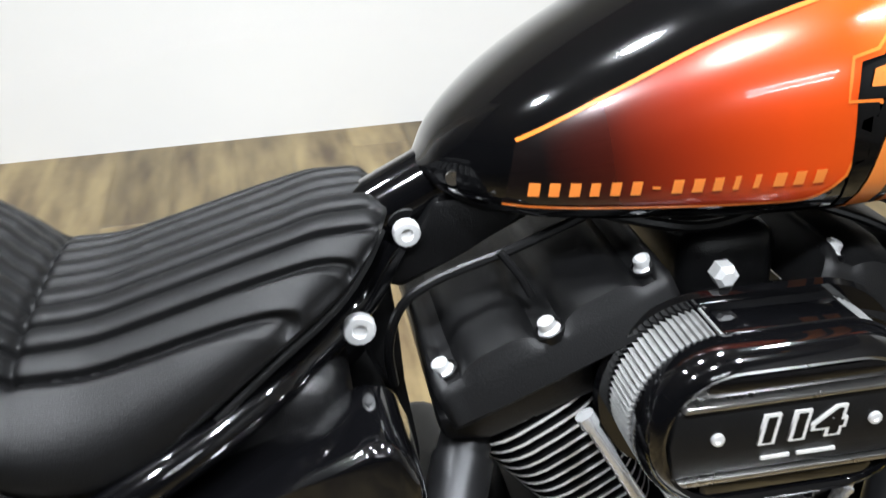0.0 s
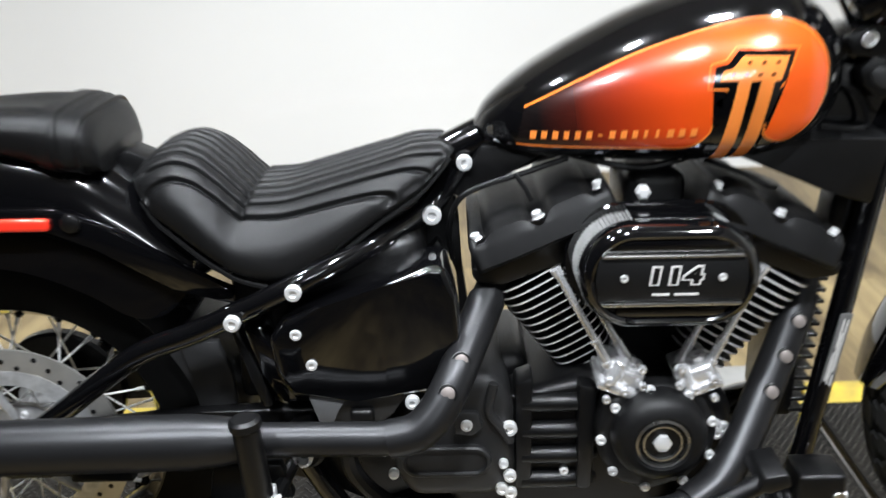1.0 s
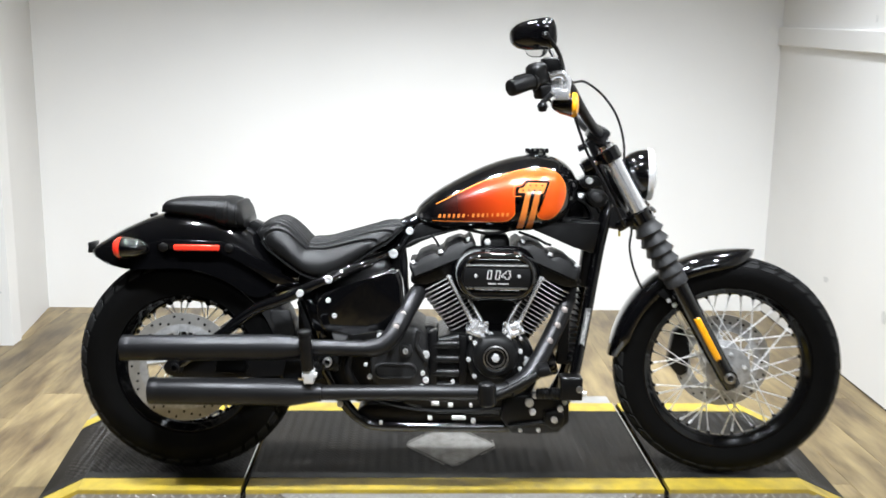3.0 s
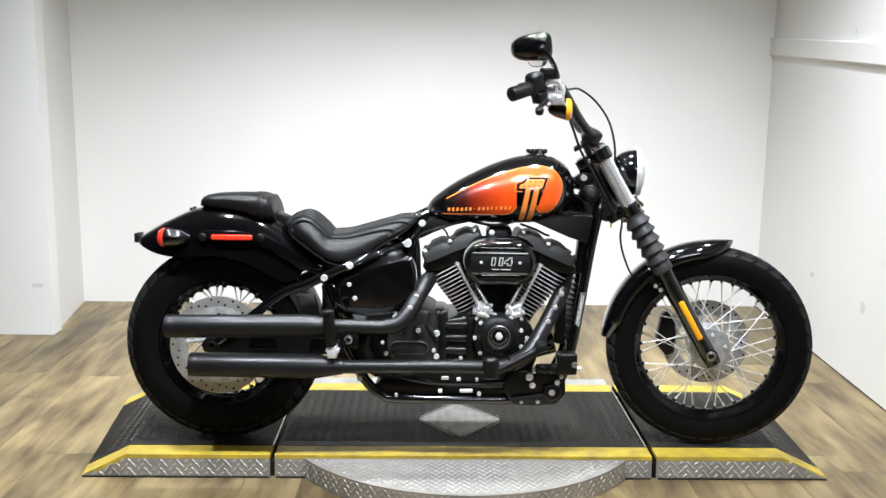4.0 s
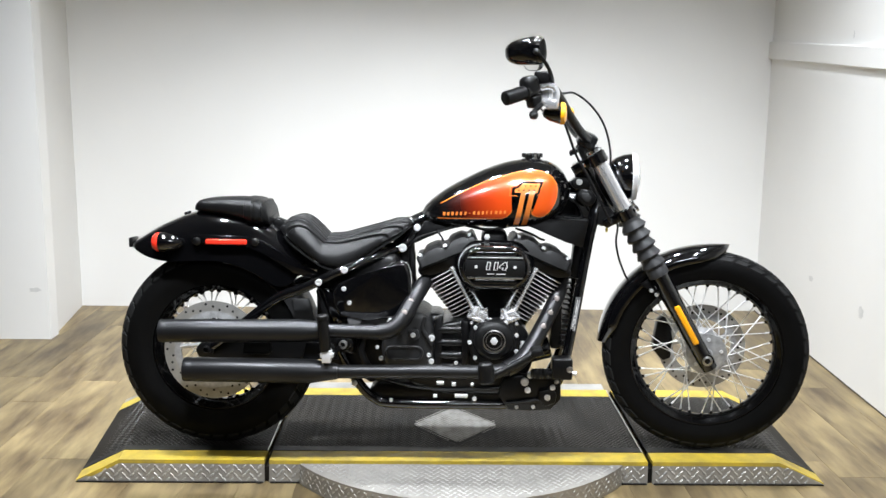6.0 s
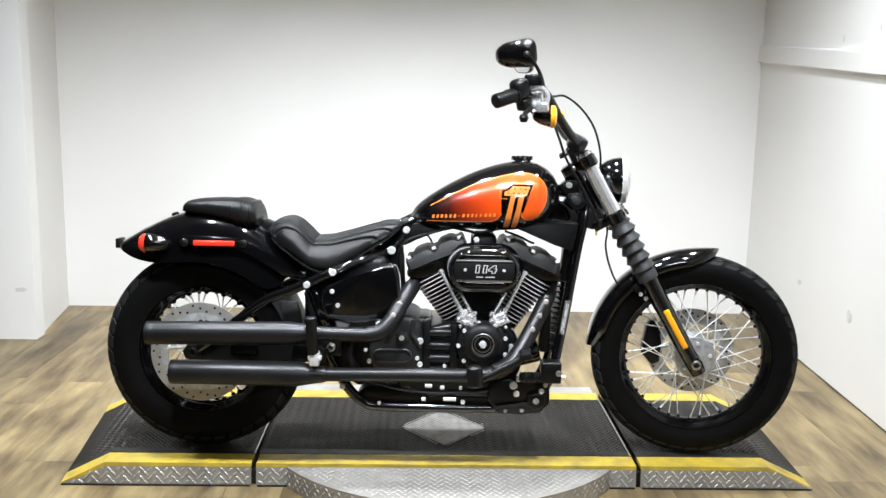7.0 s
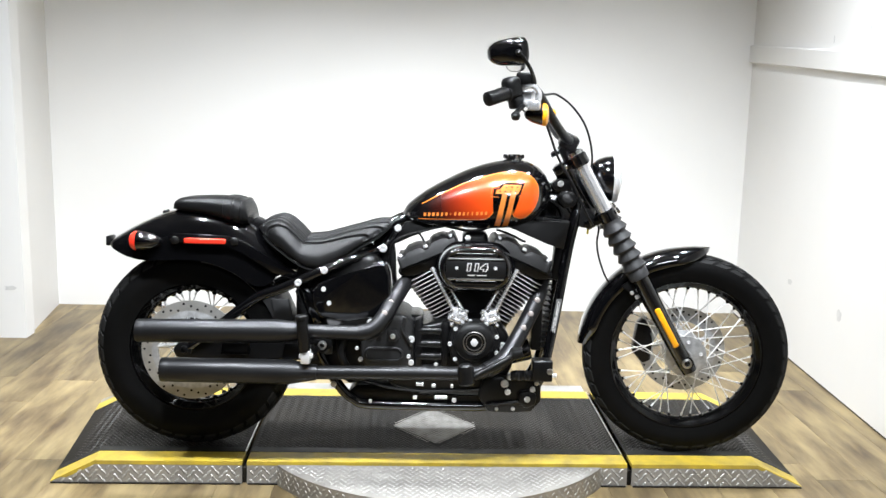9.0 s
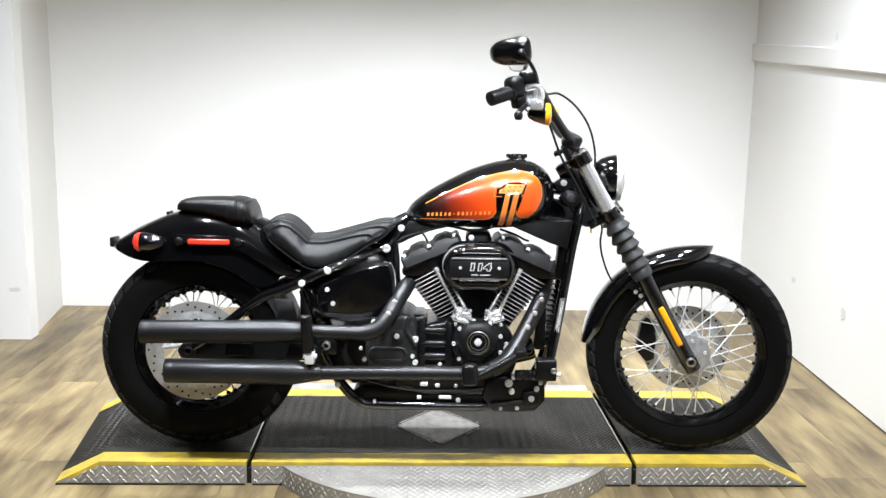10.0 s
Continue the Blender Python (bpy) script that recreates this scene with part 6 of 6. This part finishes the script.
fork = part("fork", clamp(-0.036, -0.004, -0.030, 0.080), GLOSS, bike, "black telescopic fork with rubber gaiters", STEER)
part("lower_clamp", clamp(0.168, 0.200, -0.025, 0.078), GLOSS, fork)
for s in (-1, 1):
    y = s * 0.088
    a = fork_at
    part("fork_tube", tube(bmesh.new(), [a(-0.042, 0.055, y), a(0.235, 0.055, y)], 0.0245, 28), TUBE, fork, "bright fork tube")
    prof = [(0.030, 0.0), (0.030, 0.008)]
    for q in range(5):
        h0 = 0.010 + q * 0.0345
        prof += [(0.0300, h0), (0.0315, h0 + 0.006), (0.0415 - 0.0006 * q, h0 + 0.0230), (0.0420 - 0.0006 * q, h0 + 0.0255), (0.0385, h0 + 0.0285), (0.0310, h0 + 0.0325)]
    prof += [(0.031, 0.182), (0.034, 0.186), (0.034, 0.212), (0.031, 0.214)]
    top = a(0.200, 0.055, y)
    m = Matrix.Translation(top) @ (-UP).to_track_quat("Z", "Y").to_matrix().to_4x4()
    part("gaiter", lathe(bmesh.new(), prof, m, 36), SOFT_RUBBER, fork, "ribbed rubber fork gaiter", angle=40)
    leg = part("fork_leg", tube(bmesh.new(), [a(0.395, 0.055, y), a(0.42, 0.055, y), a(0.50, 0.055, y), a(0.70, 0.056, y), a(0.735, 0.058, y), a(0.768, 0.059, y)], [0.030, 0.0305, 0.0295, 0.0275, 0.028, 0.0255], 26), GLOSS, fork)
    if s < 0:
        ax = Matrix.Translation(a(0.733, 0.062, y - 0.024)) @ Matrix.Rotation(radians(90), 4, "X")
        part("axle_end", lathe(bmesh.new(), [(0.016, -0.004), (0.016, 0.006), (0.010, 0.008), (0.0095, -0.001), (0, -0.001)], ax, 26), STEEL, leg, "bright hollow axle end")
        part("axle_boss", lathe(bmesh.new(), [(0, -0.02), (0.024, -0.02), (0.022, 0.0), (0, 0.0)], ax, 26), GLOSS, leg)
    p, q = a(0.523, 0.057, y + s * 0.0275), a(0.668, 0.057, y + s * 0.0265)
    along = (q - p).normalized()
    out = Vector((0, s, 0))
    ahead = along.cross(out)
    mid = (p + q) / 2
    mm = Matrix(((ahead.x, out.x, along.x, mid.x), (ahead.y, out.y, along.y, mid.y), (ahead.z, out.z, along.z, mid.z), (0, 0, 0, 1)))
    part("fork_reflector", box(bmesh.new(), (-0.0098, -0.006, -0.0725), (0.0098, 0.006, 0.0725), 0.0055, 3, mm), AMBER, fork, "amber strip reflector")
    for ss, nn in ((0.470, 0.018), (0.450, 0.010)):
        one_bolt(leg, a(ss, nn, y * 0.86), 0.0065, 0.006)
    for ss in (-0.045,):
        part("tube_cap", lathe(bmesh.new(), [(0.024, 0), (0.024, 0.008), (0.015, 0.013), (0, 0.013)], Matrix.Translation(a(-0.042, 0.055, y)) @ UP.to_track_quat("Z", "Y").to_matrix().to_4x4(), 22), CHROME, fork)
part("stem_nut", lathe(bmesh.new(), [(0.02, 0), (0.02, 0.012), (0.013, 0.018), (0, 0.018)], Matrix.Translation(AX + UP * 0.062) @ UP.to_track_quat("Z", "Y").to_matrix().to_4x4(), 6), CHROME, fork)
for y in (-0.100, -0.055, 0.055, 0.100):
    for p in (fork_at(-0.020, 0.012, y), fork_at(0.184, 0.088, y)):
        part("clamp_bolt", lathe(bmesh.new(), [(0, 0), (0.0075, 0), (0.0075, 0.008), (0.005, 0.010), (0, 0.010)], Matrix.Translation(p) @ (FWD if p.x > 1.36 else -FWD).to_track_quat("Z", "Y").to_matrix().to_4x4(), 12), CHROME, fork)
# caliper on the far side
part("front_caliper", prism(bmesh.new(), [(1.514, 0.33), (1.529, 0.43), (1.559, 0.455), (1.584, 0.40), (1.574, 0.36), (1.584, 0.30), (1.554, 0.285)], 0.045, 0.095, 0.010), SATIN, fork, "black brake caliper")
# front fender
bm = bmesh.new()
rows = []
for k in range(60):
    a = radians(176 - 96 * k / 59)
    f = k / 59
    end = min(1.0, math.sqrt(max(0.0, 1 - (max(0, f - 0.78) / 0.22) ** 2))) * min(1.0, 0.55 + f * 4)
    w = 0.064 * max(end, 0.06)
    r = 0.361 + 0.008 * max(0, (f - 0.8) / 0.2) ** 2
    out, inn = [], []
    for j in range(21):
        t = math.pi * j / 20
        c, s = math.cos(t), math.sin(t)
        drop = (1 - s ** 0.85) * 0.048 * max(end, 0.2)
        out.append((FWC.x + (r - drop) * math.cos(a), w * math.copysign(abs(c) ** 0.85, c), FWC.z + (r - drop) * math.sin(a)))
        inn.append((FWC.x + (r - 0.003 - drop) * math.cos(a), (w - 0.003 * end) * math.copysign(abs(c) ** 0.85, c), FWC.z + (r - 0.003 - drop) * math.sin(a)))
    rows.append(out + inn[::-1])
ff = part("front_fender", loft(bm, rows), GLOSS, bike, "gloss black front fender", STEER, angle=50)
for s in (-1, 1):
    part("fender_bracket", prism(bmesh.new(), [(1.456, 0.575), (1.486, 0.60), (1.531, 0.575), (1.546, 0.53), (1.521, 0.525), (1.491, 0.555)], s * 0.060, s * 0.068, 0.002), SATIN, ff)
# headlamp
HL = Matrix.Translation((1.383, 0.0, 0.925)) @ Matrix.Rotation(radians(90), 4, "Y")
hl = part("headlamp", lathe(bmesh.new(), [(0, -0.050), (0.022, -0.048), (0.046, -0.036), (0.063, -0.016), (0.072, 0.008), (0.075, 0.030), (0.075, 0.040), (0.071, 0.040), (0.060, 0.012), (0.03, -0.01), (0, -0.014)], HL, 48), GLOSS, bike, "round black headlamp with chrome trim", STEER)
part("trim_ring", lathe(bmesh.new(), [(0.0755, 0.034), (0.0775, 0.037), (0.0780, 0.043), (0.0755, 0.051), (0.070, 0.052), (0.070, 0.040)], HL, 48, closed=True), ALLOY, hl, "chrome trim ring")
part("lens", lathe(bmesh.new(), [(0.070, 0.046), (0.055, 0.056), (0.03, 0.063), (0, 0.065), (0, 0.061), (0.03, 0.059), (0.055, 0.052), (0.070, 0.042)], HL, 40), GLASS, hl, "headlamp lens, whitened for the wall reflected in it")
part("reflector", lathe(bmesh.new(), [(0.069, 0.042), (0.055, 0.022), (0.03, 0.006), (0, 0.0)], HL, 40), CHROME, hl)
part("lamp_bracket", tube(bmesh.new(), [(1.338, 0, 0.870), (1.388, 0, 0.865), (1.398, 0, 0.875)], 0.012, 10), SATIN, hl)
# handlebar
right = [on_bars(*p) for p in ((1.268, -0.03, 1.046), (1.262, -0.07, 1.046), (1.234, -0.125, 1.064), (1.192, -0.20, 1.108), (1.156, -0.255, 1.156), (1.132, -0.295, 1.184), (1.112, -0.325, 1.192), (1.080, -0.350, 1.188), (1.030, -0.385, 1.172), (0.975, -0.425, 1.152))]
left = [Vector((p.x - (0.008 if 1 < i < 8 else 0), -p.y, p.z - (0.016 if 1 < i < 8 else 0))) for i, p in enumerate(right)]
bars = part("handlebar", tube(bmesh.new(), smooth_path(left[::-1] + right, 5), 0.0145, 16), SATIN, bike, "tall black handlebar", BARS)
rs = box(bmesh.new(), (-0.030, -0.066, -0.024), (0.030, 0.066, 0.026), 0.010, 3, pose(1.268, 0, 1.043, 0, 25, 0))
for s in (-1, 1):
    tube(rs, [fork_at(-0.036, 0.030, s * 0.042), fork_at(-0.070, 0.028, s * 0.042), Vector((1.272, s * 0.042, 1.035))], [0.020, 0.019, 0.021], 18)
part("riser", rs, SATIN, bars, "black handlebar riser block")


def bar_side(s):
    """Grip, lever, housings, mirror and turn signal of one side."""
    def at(x, y, z):
        p = on_bars(x, y, z)
        return Vector((p.x, p.y if s < 0 else -p.y, p.z))
    src = right if s < 0 else left
    e, st = src[-1], at(1.042, -0.377, 1.176)
    d = (e - st).normalized()
    part("grip", tube(bmesh.new(), [e, e - d * 0.003, e - d * 0.008, st + d * 0.012, st + d * 0.010, st], [0.016, 0.0205, 0.0215, 0.0200, 0.0240, 0.0240], 24), PLASTIC, bars, "black rubber grip")
    q = d.to_track_quat("Z", "X").to_matrix().to_4x4()
    part("switch_housing", box(bmesh.new(), (-0.029, -0.026, -0.030), (0.029, 0.026, 0.022), 0.018, 4, Matrix.Translation(at(1.046, -0.374, 1.192)) @ q), PLASTIC, bars, "black switch housing")
    part("switch_pod", box(bmesh.new(), (-0.018, -0.018, -0.022), (0.018, 0.020, 0.020), 0.008, 3, Matrix.Translation(at(1.066, -0.355, 1.150)) @ q), PLASTIC, bars)
    bm = box(bmesh.new(), (-0.018, -0.024, -0.028), (0.020, 0.024, 0.026), 0.010, 3, Matrix.Translation(at(1.100, -0.342, 1.170)))
    box(bm, (-0.012, -0.036, -0.018), (0.028, 0.010, 0.014), 0.006, 2, Matrix.Translation(at(1.110, -0.345, 1.146)))
    lathe(bm, [(0, 0), (0.008, 0), (0.009, 0.004), (0.006, 0.010), (0, 0.010)], Matrix.Translation(at(1.100, -0.362, 1.185)) @ Matrix.Rotation(radians(90 if s < 0 else -90), 4, "X"), 14)
    tube(bm, smooth_path([at(1.082, -0.368, 1.188), at(1.112, -0.372, 1.194), at(1.128, -0.372, 1.176), at(1.124, -0.372, 1.152), at(1.106, -0.370, 1.140), at(1.088, -0.366, 1.152)]), 0.010, 10)
    part("lever_clamp", bm, TUBE if s < 0 else SATIN, bars, "bare metal master cylinder" if s < 0 else "")
    part("reservoir", box(bmesh.new(), (-0.026, -0.024, -0.016), (0.026, 0.024, 0.020), 0.007, 3, Matrix.Translation(at(1.090, -0.345, 1.218))), PLASTIC, bars, "black brake fluid reservoir")
    lv = [at(1.100, -0.350, 1.155), at(1.080, -0.375, 1.135), at(1.062, -0.400, 1.118), at(1.058, -0.440, 1.106)]
    part("lever", tube(bmesh.new(), smooth_path(lv), 0.0075, 10), SATIN, bars, "black hand lever")
    part("lever_tip", lathe(bmesh.new(), [(0, -0.013), (0.010, -0.010), (0.014, 0.002), (0.010, 0.011), (0, 0.013)], Matrix.Translation(lv[-1]), 14), SATIN, bars)
    hp = at(1.036, -0.385, 1.290 if s < 0 else 1.277)
    bm, mrows = bmesh.new(), []
    for k in range(9):
        t = k / 8
        f = math.sqrt(max(0.0, 1 - t ** 2.2)) * 0.97 + 0.03
        ring = []
        for j in range(44):
            a = 2 * math.pi * j / 44
            c, sn = math.cos(a), math.sin(a)
            lx = 0.067 * math.copysign(abs(c) ** 0.60, c)
            lz = (0.039 + 0.010 * c) * math.copysign(abs(sn) ** 0.66, sn)
            ring.append((lx * f, 0.036 * t, lz * f))
        mrows.append(ring)
    loft(bm, mrows)
    # the glass faces the rider, the shell bulges ahead and outwards
    turn = Matrix.Rotation(radians(152), 4, "Z") if s < 0 else Matrix.Rotation(radians(-62), 4, "Z")
    flip = Matrix.Diagonal((-1, 1, 1, 1)) if s < 0 else Matrix()
    bmesh.ops.transform(bm, matrix=flip, verts=bm.verts)
    mir = part("mirror", bm, GLOSS, bars, "black oval mirror", Matrix.Translation(hp) @ Matrix.Rotation(radians(-6), 4, "Y") @ turn)
    gl = bmesh.new()
    gl.faces.new([gl.verts.new((x * 0.9 * (-1 if s < 0 else 1), -0.0008, z * 0.9)) for x, y, z in mrows[0]])
    part("glass", gl, MIRROR, mir, "mirror glass", smooth=False)
    stem = [at(1.112, -0.335, 1.195), at(1.117, -0.362, 1.206), at(1.102, -0.405, 1.238), at(1.078, -0.430, 1.270), at(1.062, -0.436, 1.285)]
    part("mirror_stem", tube(bmesh.new(), smooth_path(stem), 0.0055, 10), SATIN, bars)
    part("stem_ball", lathe(bmesh.new(), [(0, -0.010), (0.007, -0.007), (0.010, 0.0), (0.007, 0.007), (0, 0.010)], Matrix.Translation(stem[-1]), 14), PLASTIC, bars)
    tp = at(1.147 if s < 0 else 1.186, -0.340, 1.116 if s < 0 else 1.078)
    face_on = Matrix.Translation(tp) @ Matrix.Rotation(radians(90), 4, "Y")
    sg = part("turn_signal", lathe(bmesh.new(), [(0, -0.058), (0.012, -0.052), (0.023, -0.034), (0.030, -0.010), (0.032, 0.0), (0, 0.0)], face_on, 28), GLOSS, bars, "bullet turn signal")
    part("lens", lathe(bmesh.new(), [(0.0325, -0.002), (0.0335, 0.003), (0.032, 0.010), (0.024, 0.015), (0, 0.017)], face_on, 28), AMBER, sg, "amber lens")
    part("signal_stem", tube(bmesh.new(), [tp + Vector((-0.015, 0, 0.02)), at(1.108 if s < 0 else 1.150, -0.335, 1.160 if s < 0 else 1.130)], 0.008, 10), SATIN, sg)


bar_side(-1)
bar_side(1)
# cables
for pts, r in (((on_bars(1.118, -0.29, 1.185), on_bars(1.165, -0.20, 1.183), on_bars(1.210, -0.12, 1.189), on_bars(1.265, -0.10, 1.153), on_bars(1.311, -0.09, 1.091), on_bars(1.335, -0.08, 1.010), on_bars(1.339, -0.06, 0.930), on_bars(1.345, -0.04, 0.86)), 0.0036),
               ((on_bars(1.110, -0.30, 1.165), on_bars(1.164, -0.16, 1.120), on_bars(1.192, -0.13, 1.063), on_bars(1.221, -0.125, 0.991), on_bars(1.268, -0.125, 0.911), on_bars(1.325, -0.12, 0.802), on_bars(1.345, -0.09, 0.775)), 0.0042),
               ((on_bars(1.362, -0.05, 0.79), on_bars(1.372, -0.05, 0.759), on_bars(1.368, -0.05, 0.712), on_bars(1.379, -0.05, 0.656), on_bars(1.405, -0.05, 0.594), on_bars(1.45, 0.02, 0.55)), 0.0034),
               ((on_bars(1.095, -0.31, 1.180), on_bars(1.085, -0.315, 1.140), on_bars(1.112, -0.25, 1.120), on_bars(1.165, -0.19, 1.125)), 0.003)):
    part("control_cable", tube(bmesh.new(), smooth_path(pts), r, 8), PLASTIC, bars, "thin black control cable")

# ---- floor planks ----
PW, PL = 0.182, 1.22
plank_mesh = finish("plank", box(bmesh.new(), (-PW / 2 + 0.0003, -PL / 2 + 0.0003, -0.006), (PW / 2 - 0.0003, PL / 2 - 0.0003, 0.0), 0.0006, 1), PLANK, smooth=False)
rnd = random.Random(5)
for i in range(-14, 20):
    x = i * PW + 0.05
    off = rnd.random() * PL
    for j in range(-3, 4):
        y = -0.75 + j * PL + off * 0.9
        if x < -2.5 or x > 2.7 or y > 2.75 or y < -2.9:
            continue
        o = new("plank", plank_mesh)
        o.parent = floor
        o.matrix_basis = Matrix.Translation((x, y, 0.0))
